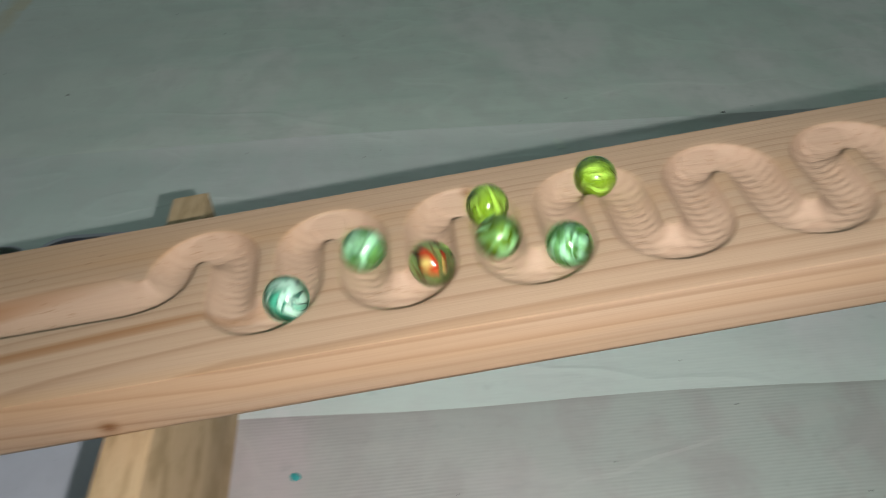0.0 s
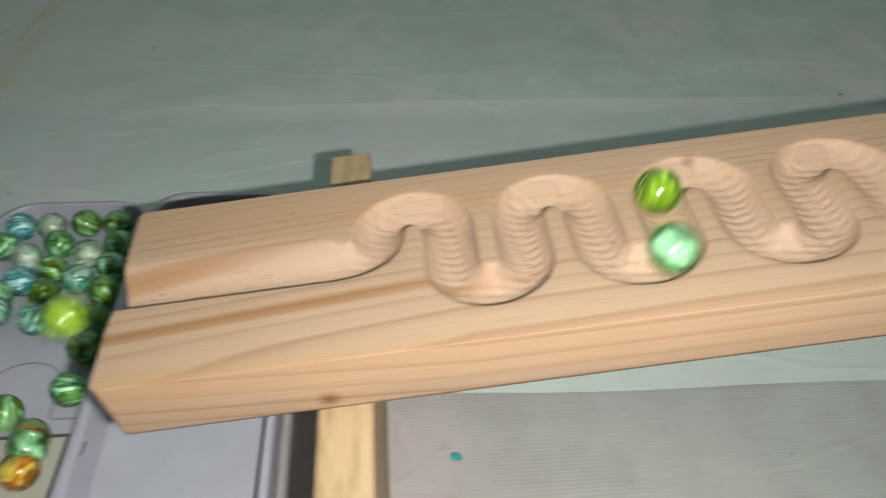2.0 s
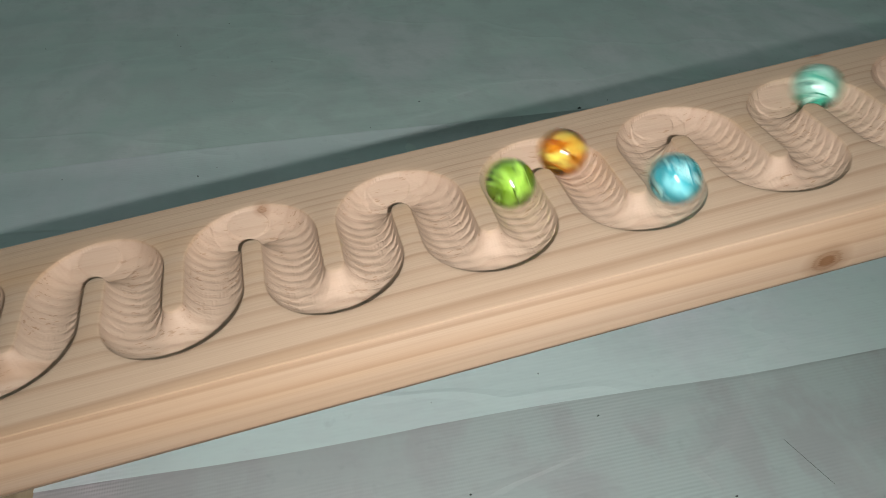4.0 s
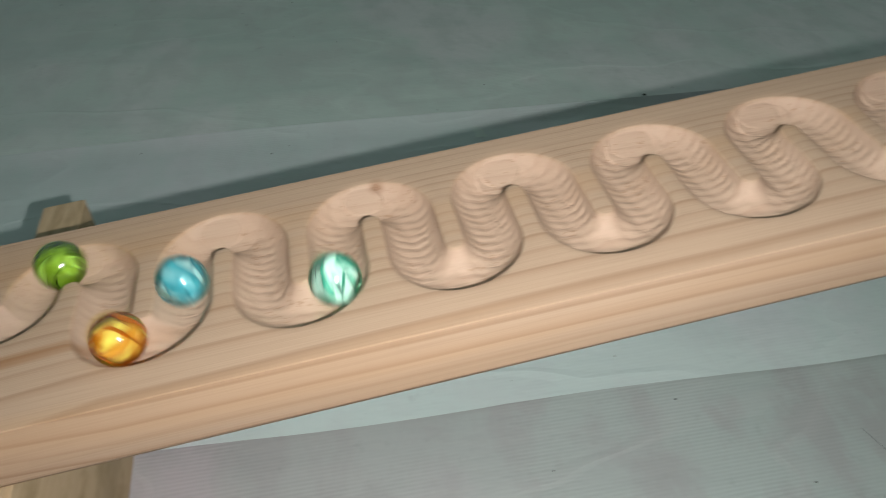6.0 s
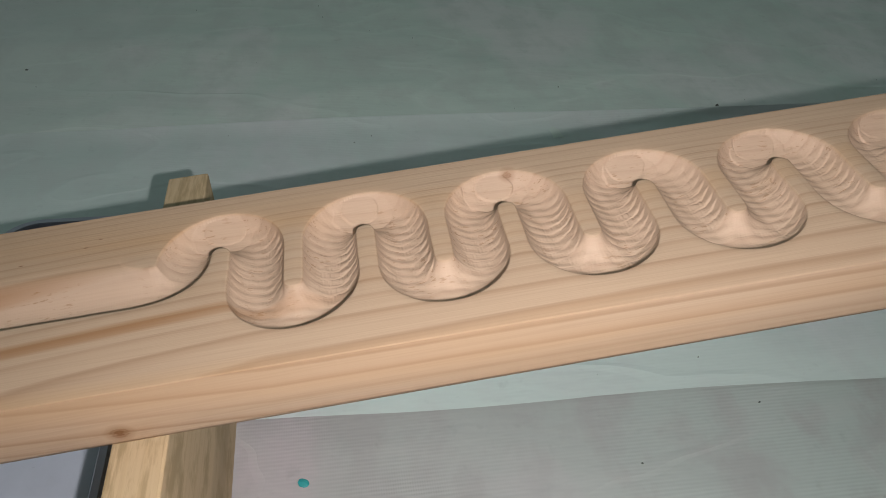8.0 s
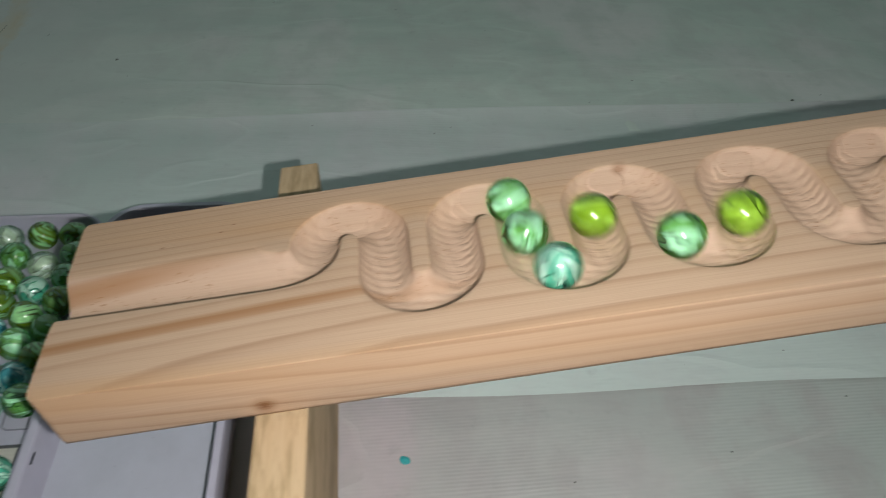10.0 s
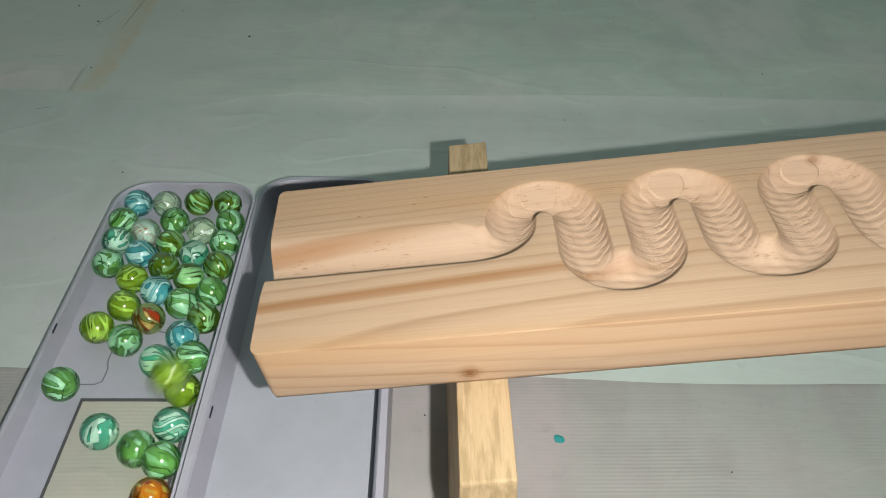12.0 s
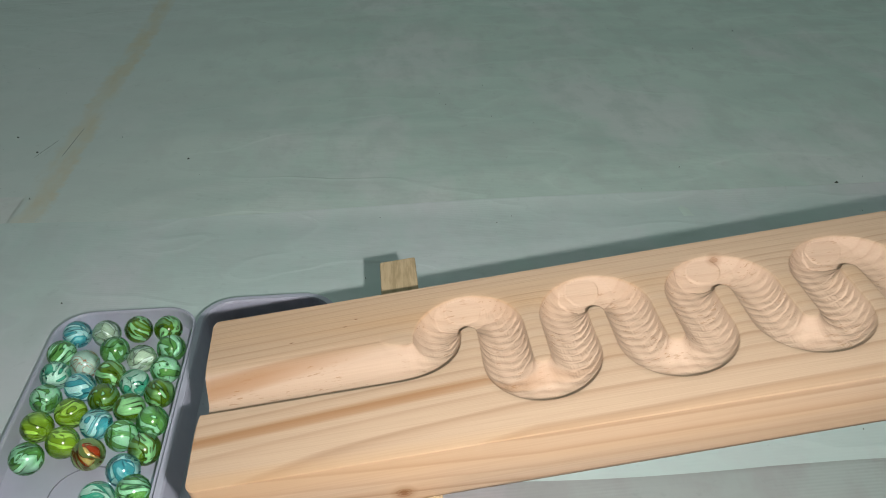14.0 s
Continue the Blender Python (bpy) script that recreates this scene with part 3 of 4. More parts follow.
def case():
    ob = new("plastic_case")
    tagged(ob, "open lavender-grey hinged plastic case lying on the ground sheet", "case")
    y0, y1 = -0.056, 0.2385
    section = [(0.0, 0.0), (0.12, 0.012), (0.2, 0.0145), (0.55, 0.0150), (0.75, 0.0135), (1.0, 0.0014)]
    tray = part("tray", slab(rounded(-0.1520, -0.0610, y0, y1, 0.020), FLOOR, FLOOR + 0.0014), M_CASE, ob)
    part("tray_rim", rim(-0.1550, -0.0590, y0 - 0.002, y1 - 0.0015, 0.024, 0.0042, [(s, FLOOR + z) for s, z in section]), M_CASE, tray, "rounded raised rim of pale plastic")
    lid = part("lid", slab(rounded(-0.0560, 0.0345, y0, y1 - 0.002, 0.020), FLOOR, FLOOR + 0.0014), M_CASE_IN, ob)
    part("lid_rim", rim(-0.0586, 0.0375, y0 - 0.002, y1 - 0.002, 0.026, 0.0085, [(s, FLOOR + z) for s, z in ((0.0, 0.0), (0.06, 0.018), (0.14, 0.0205), (0.55, 0.0205), (0.66, 0.019), (1.0, 0.0014))]), M_CASE, lid, "rounded raised rim of pale plastic")
    # black strip painted in for the gap and shaded side of the rim
    part("shade_strip", box(0.0292, 0.0338, y0 + 0.026, y1 - 0.03, FLOOR + 0.0014, FLOOR + 0.0105, 0.0006), M_EDGE, lid, "black strip standing for the dark gap and shaded side of the rim")
    part("inner_panel", slab(rounded(-0.014, 0.0300, y0 + 0.01, 0.12, 0.010), FLOOR + 0.0014, FLOOR + 0.0024), M_CASE_IN, lid)
    z = FLOOR + 0.0015
    part("window", box(-0.1265, -0.0690, -0.03, 0.0605, z - 0.0006, z + 0.0003, 0.0002), M_WINDOW, tray, "clear rectangular pane showing the ground sheet")
    for x0, x1, a, b in ((-0.1277, -0.1262, -0.03, 0.0605), (-0.0695, -0.0680, -0.03, 0.0605)):
        part("window_edge", box(x0, x1, a, b, z - 0.0005, z + 0.0008, 0.0002), M_GROOVE, tray, "dark groove along the pane")
    part("window_edge", box(-0.1277, -0.0680, 0.0600, 0.0618, z - 0.0005, z + 0.0008, 0.0002), M_GROOVE, tray, "dark groove along the pane")
    ridge = [(-0.132, 0.0715, z), (-0.124, 0.0715, z), (-0.1205, 0.0735, z)]
    ridge += [(-0.1015 + 0.0205 * math.cos(radians(a)), 0.0905 + 0.0195 * math.sin(radians(a)), z) for a in range(205, -30, -12)]
    ridge += [(-0.082, 0.0735, z), (-0.079, 0.0715, z), (-0.066, 0.0715, z)]
    part("moulded_ridge", tube(ridge, 0.00042), M_TAB, tray, "thin moulded tab outline")
    for x, y in ((-0.1512, 0.100), (-0.0510, 0.040)):
        part("hinge_clip", box(x - 0.0003, x + 0.0003, y - 0.0035, y + 0.0035, FLOOR + (0.0143 if x < -0.1 else 0.0195), FLOOR + (0.0156 if x < -0.1 else 0.0206), 0.0003), M_EDGE, tray, "small dark hinge clip")
    return ob


case()


# ---- small things on the sheets ----
def chip():
    bm = bmesh.new()
    bmesh.ops.create_icosphere(bm, subdivisions=2, radius=1)
    for v in bm.verts:
        k = 1 + 0.35 * noise.noise(v.co * 2.3)
        v.co = (v.co.x * 0.0030 * k, v.co.y * 0.0024 * k, max(v.co.z, -0.4) * 0.0012 * k)
    bmesh.ops.rotate(bm, verts=bm.verts, matrix=Matrix.Rotation(radians(-35), 3, "Z"))
    me = bpy.data.meshes.new("plastic_chip")
    bm.to_mesh(me)
    bm.free()
    thing("plastic_chip", me, M_CHIP, "small teal plastic chip lying on the ground sheet", "debris", m=pose(0.125, 0.040, swell(0.125, 0.040, 0.0024, -0.0024) + 0.0006))


chip()


def specks_and_crease():
    """Dark crumbs and flecks scattered on the sheets, and a dark sliver for a crease's shade."""
    spots = [(0.437, 0.075, 1.6), (0.377, 0.062, 1.2), (0.424, 0.0, 1.4), (0.297, 0.031, 1.2), (0.058, 0.366, 1.3), (0.069, 0.362, 1.6), (0.168, 0.345, 1.1), (-0.116, 0.495, 2.0), (-0.268, 0.522, 2.2),
             (-0.168, 0.268, 1.2), (0.4975, 0.389, 2.6), (0.36, 0.43, 1.2), (-0.245, 0.43, 1.4), (-0.30, 0.56, 1.5), (0.15, 0.60, 1.0), (0.57, 0.80, 2.6), (0.49, 0.74, 1.2), (0.055, 0.055, 0.9), (0.21, 0.02, 1.0)]
    pick = random.Random(3)
    spots += [(pick.uniform(-0.35, 0.7), pick.uniform(-0.06, 0.9), pick.uniform(0.3, 0.8)) for _ in range(45)]
    verts, faces = [], []
    for x, y, size in spots:
        z = swell(x, y, 0.0012, -0.0006) if 0.08 < y < 0.37 else (swell(x, y, 0.0024, -0.0024) if y < 0.08 else swell(x, y, 0.0075, -0.0075))
        n, base, a0 = 6, len(verts), pick.uniform(0, 6)
        for k in range(n):
            a = a0 + 2 * math.pi * k / n
            q = 0.0005 * size * pick.uniform(0.5, 1.2)
            verts.append((x + 1.5 * q * math.cos(a), y + q * math.sin(a), z))
        verts.append((x, y, z + 0.0009 + 0.0003 * size))
        faces += [(base + k, base + (k + 1) % n, base + n) for k in range(n)]
    # thin dark slivers; the last one is the shade in a crease, drawn solid
    for x0, y0, x1, y1 in ((-0.262, 0.50, -0.250, 0.535), (-0.236, 0.50, -0.232, 0.56), (-0.262, 0.352, -0.252, 0.354), (-0.29, 0.44, -0.272, 0.441), (0.464, 0.023, 0.473, -0.007)):
        base = len(verts)
        verts += [(x0 - 0.0002, y0, 0.0020), (x0 + 0.0002, y0 - 0.0003, 0.0020), (x1 + 0.0003, y1, 0.0020), (x1 - 0.0001, y1 + 0.0003, 0.0020)]
        faces.append((base, base + 1, base + 2, base + 3))
    thing("specks_and_crease", mesh_of("specks_and_crease", verts, faces), M_SPECK_CREASE, "dark crumbs scattered over the ground sheets, and a dark sliver for a crease's shade", "debris", kind="stuff")


specks_and_crease()


def bowl():
    n, verts, faces = 40, [], []
    prof = [(0.0005, 0.003), (0.030, 0.003), (0.044, 0.007), (0.0555, 0.030), (0.0615, 0.052), (0.064, 0.0535), (0.0655, 0.052), (0.0585, 0.029), (0.047, 0.004), (0.030, 0.0), (0.0005, 0.0)]
    for r, z in prof:
        verts += [(r * math.cos(2 * math.pi * k / n), r * math.sin(2 * math.pi * k / n), z) for k in range(n)]
    for a in range(len(prof) - 1):
        for k in range(n):
            faces.append((a * n + k, a * n + (k + 1) % n, (a + 1) * n + (k + 1) % n, (a + 1) * n + k))
    thing("bowl", mesh_of("bowl", verts, faces, True), M_GREEN, "green plastic bowl standing beside the plank", "bowl", m=pose(0.645, 0.045, 0.0002))


bowl()

# ---- marbles ----
R = 0.0093
# pale tone for light focused in the glass, broad bands, thin dark streaks, and the tint of the clear body
COLOURS = {"green": ((0.66, 0.98, 0.74), (0.23, 0.44, 0.13), (0.012, 0.07, 0.02), (0.80, 0.96, 0.83)),
           "pale": ((0.90, 1.0, 0.96), (0.14, 0.54, 0.42), (0.008, 0.07, 0.06), (0.82, 0.97, 0.90)),
           "olive": ((0.52, 0.80, 0.48), (0.20, 0.28, 0.018), (0.04, 0.07, 0.008), (0.82, 0.95, 0.80)),
           "blue": ((0.74, 1.0, 1.0), (0.12, 0.46, 0.53), (0.006, 0.05, 0.08), (0.82, 0.97, 0.97)),
           "streaked": ((0.90, 0.96, 0.90), (0.80, 0.88, 0.82), (0.78, 0.15, 0.02), (0.88, 0.96, 0.93)),
           "clear": ((0.95, 1.0, 0.94), (0.68, 0.76, 0.62), (0.10, 0.12, 0.07), (0.90, 0.96, 0.92)),
           "lime": ((0.62, 0.80, 0.22), (0.34, 0.47, 0.05), (0.06, 0.11, 0.008), (0.86, 0.95, 0.66)),
           "amber": ((0.84, 0.70, 0.20), (0.72, 0.28, 0.02), (0.42, 0.05, 0.008), (0.95, 0.90, 0.66)),
           "red": ((0.90, 0.48, 0.20), (0.68, 0.06, 0.016), (0.20, 0.07, 0.02), (0.86, 0.95, 0.82))}
WORDS = {"green": "green", "pale": "pale mint", "olive": "olive green", "blue": "teal blue", "clear": "clear", "streaked": "clear orange-streaked", "lime": "lime green", "amber": "amber", "red": "red-cored"}
GLASS = glass("marble_glass", (0.97, 1.0, 0.975))
VANE = {k: vane("vane_" + k, v[2], (0.45, 0.50, 0.22) if k == "red" else v[1]) for k, v in COLOURS.items()}
CORE_LIGHT = {k: core_light("core_light_" + k, *v[:3], {"olive": 0.09, "lime": 0.05, "clear": -0.04, "pale": -0.03}.get(k, 0.0)) for k, v in COLOURS.items()}
BODY = {k: stained("body_" + k, v[3]) for k, v in COLOURS.items()}


def ball(radius):
    bm = bmesh.new()
    bmesh.ops.create_uvsphere(bm, u_segments=40, v_segments=24, radius=radius)
    me = bpy.data.meshes.new("marble")
    bm.to_mesh(me)
    bm.free()
    me.polygons.foreach_set("use_smooth", [True] * len(me.polygons))
    return me


def swirl(seed, blades, width, turn):
    """Twisted vanes of coloured glass that meet on the marble's axis."""
    rnd = random.Random(seed)
    verts, faces = [], []
    n, w = 14, 5
    for b in range(blades):
        a0 = 2 * math.pi * b / blades + rnd.uniform(-0.3, 0.3)
        k0 = rnd.uniform(0.75, 1.0)
        for side in (0, 1):
            base = len(verts)
            for i in range(n + 1):
                u = -1 + 2 * i / n
                z = u * R * 0.84
                reach = width * k0 * R * math.sqrt(max(1 - u * u, 0)) * 0.9
                for j in range(w + 1):
                    q = j / w
                    a = a0 + turn * u + 0.55 * q * math.sin(2.2 * u + seed + b)
                    thick = 0.05 * R * math.sin(math.pi * min(q * 0.9 + 0.1, 1.0)) * (1 if side else -1) * (1 - u * u)
                    verts.append((reach * q * math.cos(a) - thick * math.sin(a), reach * q * math.sin(a) + thick * math.cos(a), z))
            for i in range(n):
                for j in range(w):
                    k = base + i * (w + 1) + j
                    f = (k, k + 1, k + w + 2, k + w + 1)
                    faces.append(f if side else f[::-1])
    return mesh_of("swirl", verts, faces, True)


def cloud(seed, size):
    """Added uneven egg that follows the vanes, a little over half the marble's size; its pale colour stands for light
    focused inside.
    """
    bm = bmesh.new()
    bmesh.ops.create_uvsphere(bm, u_segments=24, v_segments=14, radius=1)
    for v in bm.verts:
        k = size * R * (1 + 0.30 * noise.noise(v.co * 1.4 + Vector((seed * 3.1, 0, seed))))
        v.co = (v.co.x * k * 1.05, v.co.y * k * 0.95, v.co.z * k * 1.25)
    me = bpy.data.meshes.new("milky_core")
    bm.to_mesh(me)
    bm.free()
    me.polygons.foreach_set("use_smooth", [True] * len(me.polygons))
    return me


BALLS, BODIES, SWIRLS, CLOUDS = {}, {}, {}, {}
CORE = {"red": 0.40, "olive": 0.60, "lime": 0.58, "clear": 0.50}
SHAPES = [(3, 0.78, 0.7), (4, 0.72, 0.5), (3, 0.80, -0.9), (2, 0.84, 0.6), (4, 0.76, -0.4)]


def marble(colour, shape, m, where):
    if colour not in BALLS:
        BALLS[colour] = ball(R)
        BALLS[colour].materials.append(GLASS)
        BODIES[colour] = ball(0.94 * R)
        BODIES[colour].materials.append(BODY[colour])
    if (colour, shape) not in SWIRLS:
        me = swirl(shape * 7 + len(colour), *SHAPES[shape])
        me.materials.append(VANE[colour])
        SWIRLS[colour, shape] = me
        CLOUDS[colour, shape] = cloud(shape, CORE.get(colour, 0.56))
        CLOUDS[colour, shape].materials.append(CORE_LIGHT[colour])
    ob = new("marble", BALLS[colour])
    ob.matrix_world = m
    ob.visible_shadow = False
    tagged(ob, WORDS[colour] + " glass marble with a twisted core, " + where, "marble", "glass marbles")
    part("tinted_body", BODIES[colour], None, ob, WORDS[colour] + " clear glass body")
    part("swirl", SWIRLS[colour, shape], None, ob, WORDS[colour] + " twisted glass core")
    # added core whose pale colour replaces the light the glass would focus
    part("milky_core", CLOUDS[colour, shape], None, ob, WORDS[colour] + " streaky core with focused light put into its colour")
    return ob


REST = FLOOR + 0.0014 + R
rnd = random.Random(5)


def spin():
    return Euler([rnd.uniform(0, 6.28) for _ in range(3)]).to_matrix().to_4x4()


# marbles that lie in the case from the start
LYING = [(-0.139, 0.217, "blue"), (-0.1195, 0.216, "clear"), (-0.099, 0.2185, "olive"), (-0.079, 0.217, "olive"), (-0.1435, 0.198, "green"), (-0.110, 0.1985, "green"),
         (-0.0905, 0.1885, "clear"), (-0.0735, 0.197, "green"), (-0.126, 0.187, "streaked"), (-0.107, 0.1755, "olive"), (-0.090, 0.166, "pale"), (-0.0735, 0.177, "green"),
         (-0.123, 0.166, "blue"), (-0.106, 0.155, "olive"), (-0.073, 0.156, "olive"), (-0.105, 0.134, "blue"), (-0.0725, 0.133, "green"), (-0.0725, 0.112, "olive"), (-0.0722, 0.083, "green")]
for k, (x, y, c) in enumerate(LYING):
    marble(c, k % 5, pose(x, y, REST) @ spin(), "in the plastic case")

# marbles that run: colour, (seconds, way along the groove) pairs, second at which it drops off, way through the case
RUNS = [
    ("pale", [(0, 0.217), (0.5, 0.090)], 0.67, [(1.0, -0.1392, 0.0553), (1.2, -0.136, 0.0584), (1.5, -0.1376, 0.069), (1.8, -0.1225, 0.108), (2.2, -0.1415, 0.178)]),
    ("green", [(0, 0.301), (0.5, 0.178), (1.0, 0.037)], 1.10, [(1.4, -0.105, 0.086), (1.55, -0.133, 0.112), (1.85, -0.130, 0.152), (2.2, -0.141, 0.1575)]),
    ("red", [(0, 0.354), (0.5, 0.225), (1.0, 0.104), (1.2, 0.035)], 1.28, [(1.62, -0.0706, 0.0225), (2.4, -0.1035, 0.1115)]),
    ("lime", [(0, 0.416), (0.5, 0.289), (1.0, 0.174), (1.5, 0.016)], 1.54, [(1.9, -0.120, 0.06), (2.6, -0.1225, 0.1445)]),
    ("olive", [(0, 0.438), (0.5, 0.317), (1.0, 0.209), (1.5, 0.080)], 1.68, [(2.0, -0.100, 0.07), (2.6, -0.0885, 0.145)]),
    ("green", [(0, 0.481), (0.5, 0.349), (1.0, 0.232), (1.5, 0.103), (1.7, 0.035)], 1.80, [(2.2, -0.100, 0.06), (2.8, -0.088, 0.1235)]),
    ("lime", [(0, 0.536), (0.5, 0.399), (1.0, 0.277), (1.5, 0.151), (1.8, 0.055)], 1.95, [(2.3, -0.12, 0.05), (3.0, -0.1205, 0.1215)]),
    ("green", [(0, 0.93), (1.5, 0.515), (2.0, 0.347), (2.5, 0.228), (2.8, 0.135)], 3.18, [(3.6, -0.11, 0.05), (4.0, -0.0722, 0.0185)]),
    ("lime", [(0, 0.98), (1.5, 0.550), (2.0, 0.381), (2.5, 0.258), (2.8, 0.160)], 3.28, [(3.7, -0.10, 0.04), (4.1, -0.0885, 0.0214), (11.45, -0.0885, 0.0214), (11.6, -0.0983, 0.0088), (12.0, -0.11, -0.03)]),
    ("lime", [(0, 1.18), (1.9, 1.18), (3.0, 0.869), (3.2, 0.828), (5.3, 0.299), (5.5, 0.245), (6.0, 0.135), (6.2, 0.080)], 6.40, [(6.8, -0.13, 0.05), (7.3, -0.1235, 0.0810), (11.75, -0.1235, 0.0810), (12.0, -0.1305, 0.1045), (12.6, -0.139, 0.135)]),
    ("amber", [(0, 1.202), (2.0, 1.202), (3.0, 0.938), (3.2, 0.880), (5.3, 0.353), (5.5, 0.303), (6.0, 0.199), (6.5, 0.061)], 6.66, [(7.1, -0.09, 0.03), (7.5, -0.0722, -0.0010)]),
    ("blue", [(0, 1.224), (2.1, 1.224), (3.2, 0.952), (5.3, 0.403), (5.5, 0.350), (6.0, 0.237), (6.5, 0.114), (6.7, 0.030)], 6.78, [(7.2, -0.10, 0.06), (7.6, -0.0810, 0.0980)]),
    ("pale", [(0, 1.246), (2.4, 1.246), (5.3, 0.522), (5.5, 0.468), (6.0, 0.350), (6.5, 0.237), (6.7, 0.190), (7.0, 0.108), (7.2, 0.050)], 7.34, [(7.8, -0.11, 0.05), (8.2, -0.0905, 0.0800)]),
    ("green", [(0, 1.268), (6.1, 1.268), (9.3, 0.455), (9.5, 0.404), (10.0, 0.283), (10.5, 0.160), (11.0, 0.020)], 11.04, [(11.4, -0.1405, 0.051), (11.6, -0.137, 0.0478), (12.0, -0.1366, 0.0645), (12.5, -0.1380, 0.0612)]),
    ("green", [(0, 1.290), (6.2, 1.290), (9.3, 0.475), (9.5, 0.426), (10.0, 0.305), (10.5, 0.190), (11.0, 0.066)], 11.15, [(11.6, -0.10, 0.05), (12.0, -0.1120, 0.0950), (12.5, -0.1355, 0.0960), (13.2, -0.1372, 0.1115)]),
    ("pale", [(0, 1.312), (6.3, 1.312), (9.3, 0.510), (9.5, 0.462), (10.0, 0.330), (10.5, 0.215), (11.0, 0.101)], 11.26, [(11.8, -0.12, 0.04), (12.0, -0.107, 0.035), (12.4, -0.11, 0.032)]),
    ("lime", [(0, 1.334), (6.4, 1.334), (9.3, 0.556), (9.5, 0.507), (10.0, 0.370), (10.5, 0.249), (11.0, 0.132)], 11.36, [(11.8, -0.078, 0.060), (12.0, -0.0722, 0.0610)]),
    ("green", [(0, 1.356), (6.5, 1.356), (9.3, 0.630), (9.5, 0.577), (10.0, 0.450), (10.5, 0.320), (11.0, 0.200), (11.5, 0.065)], 11.66, [(12.0, -0.086, 0.025), (12.5, -0.088, 0.006)]),
    ("lime", [(0, 1.378), (6.6, 1.378), (9.3, 0.664), (9.5, 0.614), (10.0, 0.489), (10.5, 0.356), (11.0, 0.239), (11.5, 0.119)], 11.86, [(12.0, -0.088, 0.062), (12.5, -0.1225, 0.0470)]),
]
# marbles that are nudged on inside the case: colour and (seconds, x, y)
NUDGED = [("amber", [(0, -0.0745, 0.0240), (0.75, -0.0745, 0.0240), (1.0, -0.0876, 0.0125), (1.2, -0.0821, 0.0186), (1.5, -0.0890, 0.0275), (1.8, -0.0810, 0.0370), (2.6, -0.09, 0.02), (3.4, -0.126, -0.030), (14, -0.126, -0.030)]),
          ("blue", [(0, -0.0783, 0.0448), (0.75, -0.0783, 0.0448), (1.0, -0.0835, 0.0547), (1.2, -0.1076, 0.0363), (1.45, -0.1165, 0.0240), (1.8, -0.110, 0.0195), (2.8, -0.140, -0.020), (14, -0.140, -0.020)]),
          ("pale", [(0, -0.100, -0.030), (3.9, -0.100, -0.030), (4.8, -0.0724, 0.0390), (14, -0.0724, 0.0390)])]
NUDGES = [marble(c, 3 - k, pose(rows[0][1], rows[0][2], REST), "in the plastic case") for k, (c, rows) in enumerate(NUDGED)]
RUNNERS = [marble(run[0], k % 5, pose(0, 0, 1), "rolling down the groove") for k, run in enumerate(RUNS)]
SIT = R - DEEP


def on_groove(s):
    k = np.clip(s / 0.001, 0, len(LINE) - 1.001)
    a, f = int(k), k - int(k)
    x, y = LINE[a] * (1 - f) + LINE[a + 1] * f
    return PLANK @ Vector((x, y, SIT))


def smooth(pairs, t):
    """Monotone smooth curve through (time, value) pairs."""
    T, V = [p[0] for p in pairs], [p[1] for p in pairs]
    if t <= T[0]:
        return V[0]
    if t >= T[-1]:
        return V[-1]
    d = [(V[k + 1] - V[k]) / (T[k + 1] - T[k]) for k in range(len(T) - 1)]
    slope = [d[0]] + [0 if d[k - 1] * d[k] <= 0 else 2 * d[k - 1] * d[k] / (d[k - 1] + d[k]) for k in range(1, len(d))] + [d[-1]]
    k = max(j for j in range(len(d)) if T[j] <= t)
    h = T[k + 1] - T[k]
    u = (t - T[k]) / h
    return (V[k] * (1 + 2 * u) * (1 - u) ** 2 + h * slope[k] * u * (1 - u) ** 2 + V[k + 1] * u * u * (3 - 2 * u) + h * slope[k + 1] * u * u * (u - 1))


def place_of(run, t):
    colour, pairs, drop, stops = run
    if t <= drop:
        return on_groove(smooth(pairs + [(drop, 0.004)], t))
    start = on_groove(0.004)
    fall = 0.17
    land = Vector((-0.079, 0.046, REST))
    if t < drop + fall:
        u = (t - drop) / fall
        p = start.lerp(land, u)
        p.z = start.z + (land.z - start.z) * (0.25 * u + 0.75 * u * u)
        return p
    rows = [(drop + fall, land.x, land.y)] + stops
    return Vector((smooth([(a, x) for a, x, y in rows], t), smooth([(a, y) for a, x, y in rows], t), REST))


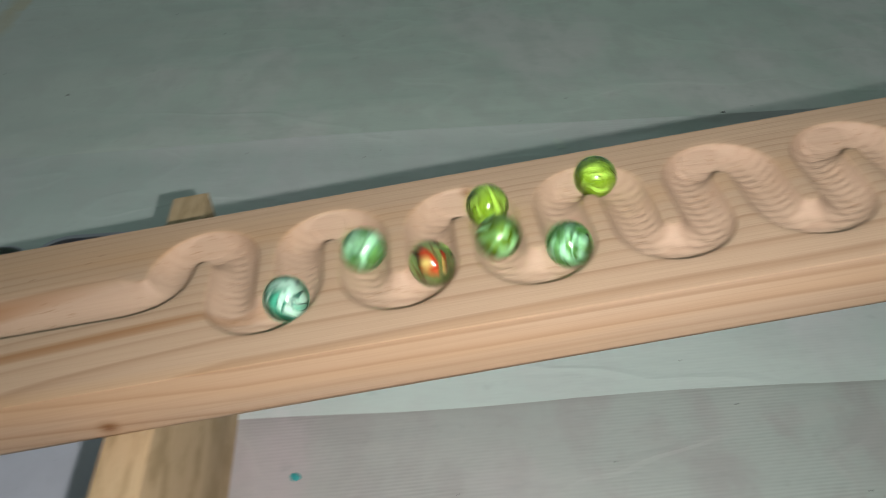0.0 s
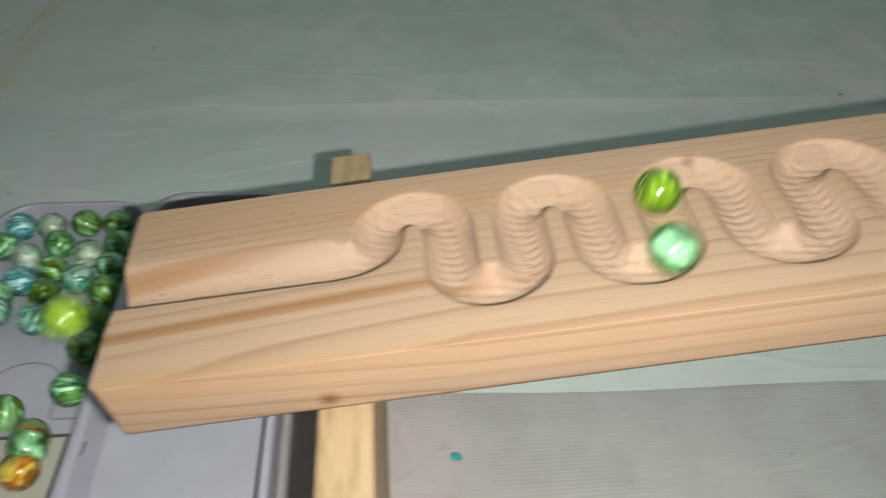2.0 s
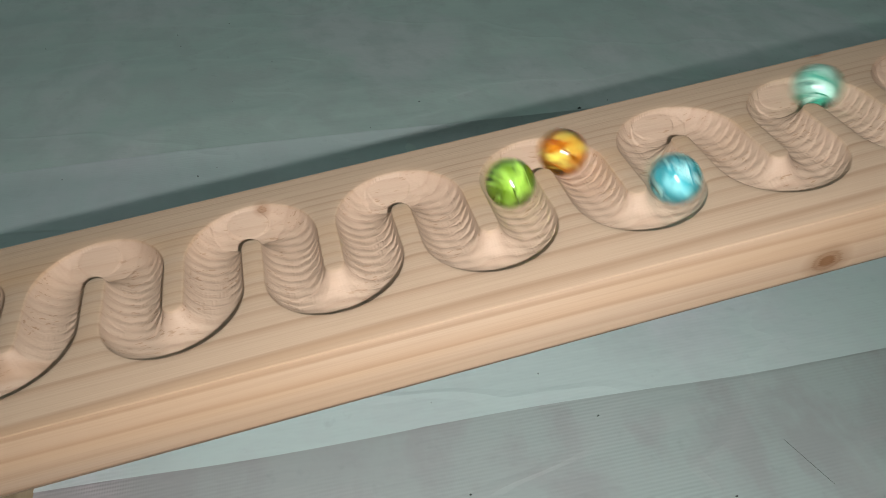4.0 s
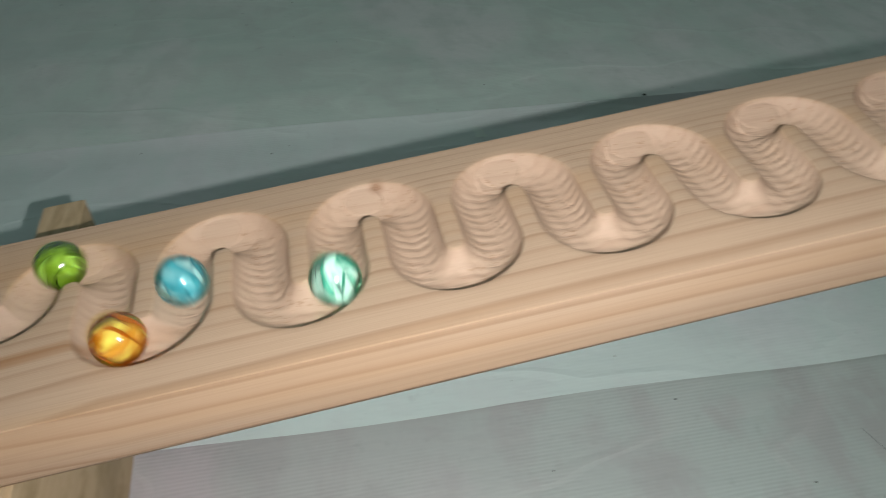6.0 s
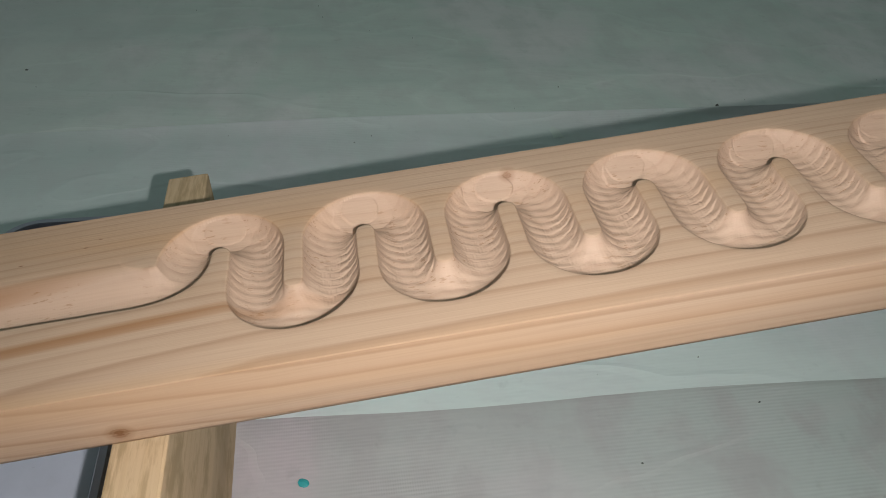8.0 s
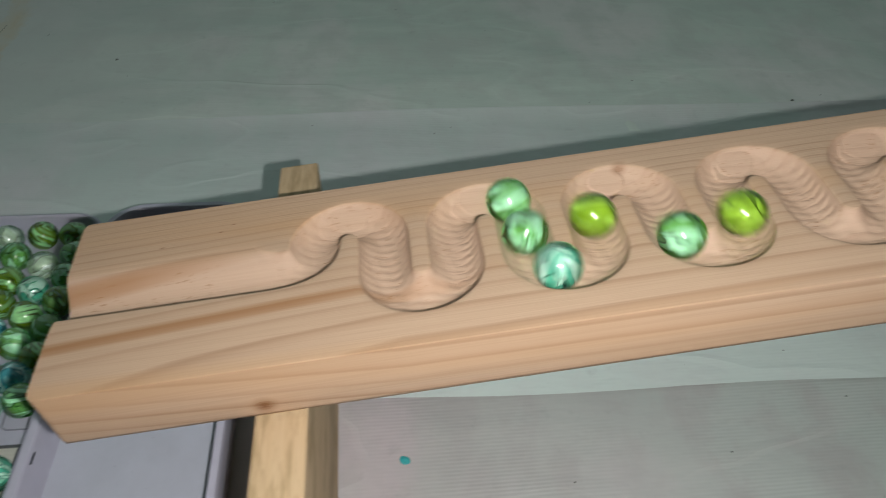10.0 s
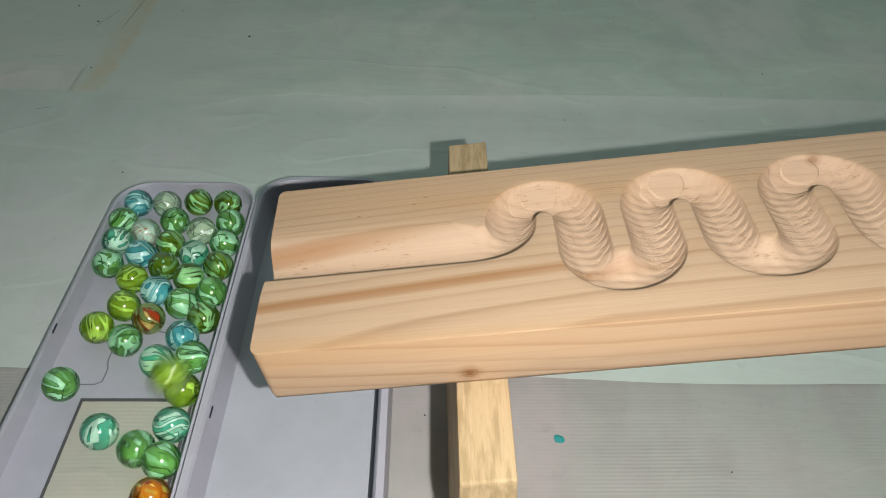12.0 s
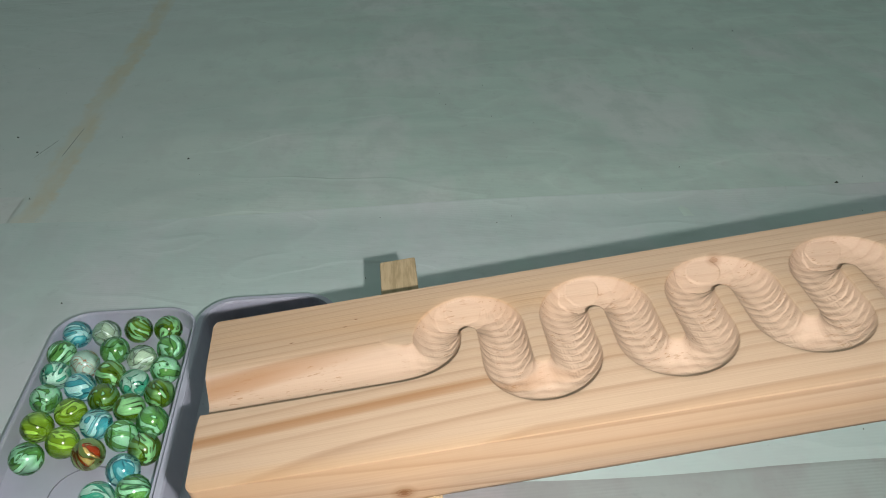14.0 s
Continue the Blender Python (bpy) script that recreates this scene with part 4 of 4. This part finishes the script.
def torch():
    """The phone's own lamp, a small bright disc beside the lens."""
    n, verts, faces = 24, [], []
    for r, z in ((0.0062, 0.0), (0.0066, 0.002), (0.0066, 0.006), (0.0001, 0.006)):
        verts += [(r * math.cos(2 * math.pi * k / n), r * math.sin(2 * math.pi * k / n), z) for k in range(n)]
    for a in range(3):
        faces += [(a * n + k, a * n + (k + 1) % n, (a + 1) * n + (k + 1) % n, (a + 1) * n + k) for k in range(n)]
    ob = thing("phone_lamp", mesh_of("phone_lamp", verts, faces), M_PHONE, "black phone camera housing with a lit lamp", "phone lamp")
    m, nt, bsdf = material("lamp_glow")
    bsdf.inputs["Base Color"].default_value = (1, 1, 1, 1)
    bsdf.inputs["Emission Color"].default_value = (0.985, 0.98, 0.93, 1)
    bsdf.inputs["Emission Strength"].default_value = LAMP
    disc = [(0.0032 * math.cos(2 * math.pi * k / n), 0.0032 * math.sin(2 * math.pi * k / n), -0.0006) for k in range(n)]
    part("lamp_lens", mesh_of("lamp_lens", disc, [tuple(range(n))[::-1]]), m, ob, "bright white lamp lens")
    return ob


TORCH = torch()


def roll(ob, where):
    """Key a rolling marble step by step along where(t)."""
    rows, turn, last, held = [], spin().to_quaternion(), None, False
    for k in range(14 * FPS + 1):
        t = k / FPS
        p = where(t)
        if last is not None:
            d = p - last
            if d.length < 1e-6:
                held = True
                if k < 14 * FPS:
                    continue
            elif held:
                rows.append(((k - 1) / FPS, Matrix.Translation(last) @ turn.to_matrix().to_4x4()))
                held = False
            axis = Vector((0, 0, 1)).cross(d)
            if axis.length > 1e-9:
                turn = Matrix.Rotation(min(d.length / R, 1.4), 3, axis.normalized()).to_quaternion() @ turn
        rows.append((t, Matrix.Translation(p) @ turn.to_matrix().to_4x4()))
        last = p
    walk(ob, rows)


def motions():
    walk(TORCH, [(t, m @ pose(0.034, -0.0095, 0.0205)) for t, m in PATH])
    for run, ob in zip(RUNS, RUNNERS):
        roll(ob, lambda t: place_of(run, t))
    for (colour, rows), ob in zip(NUDGED, NUDGES):
        roll(ob, lambda t: Vector((smooth([(a, x) for a, x, y in rows], t), smooth([(a, y) for a, x, y in rows], t), REST)))


motions()
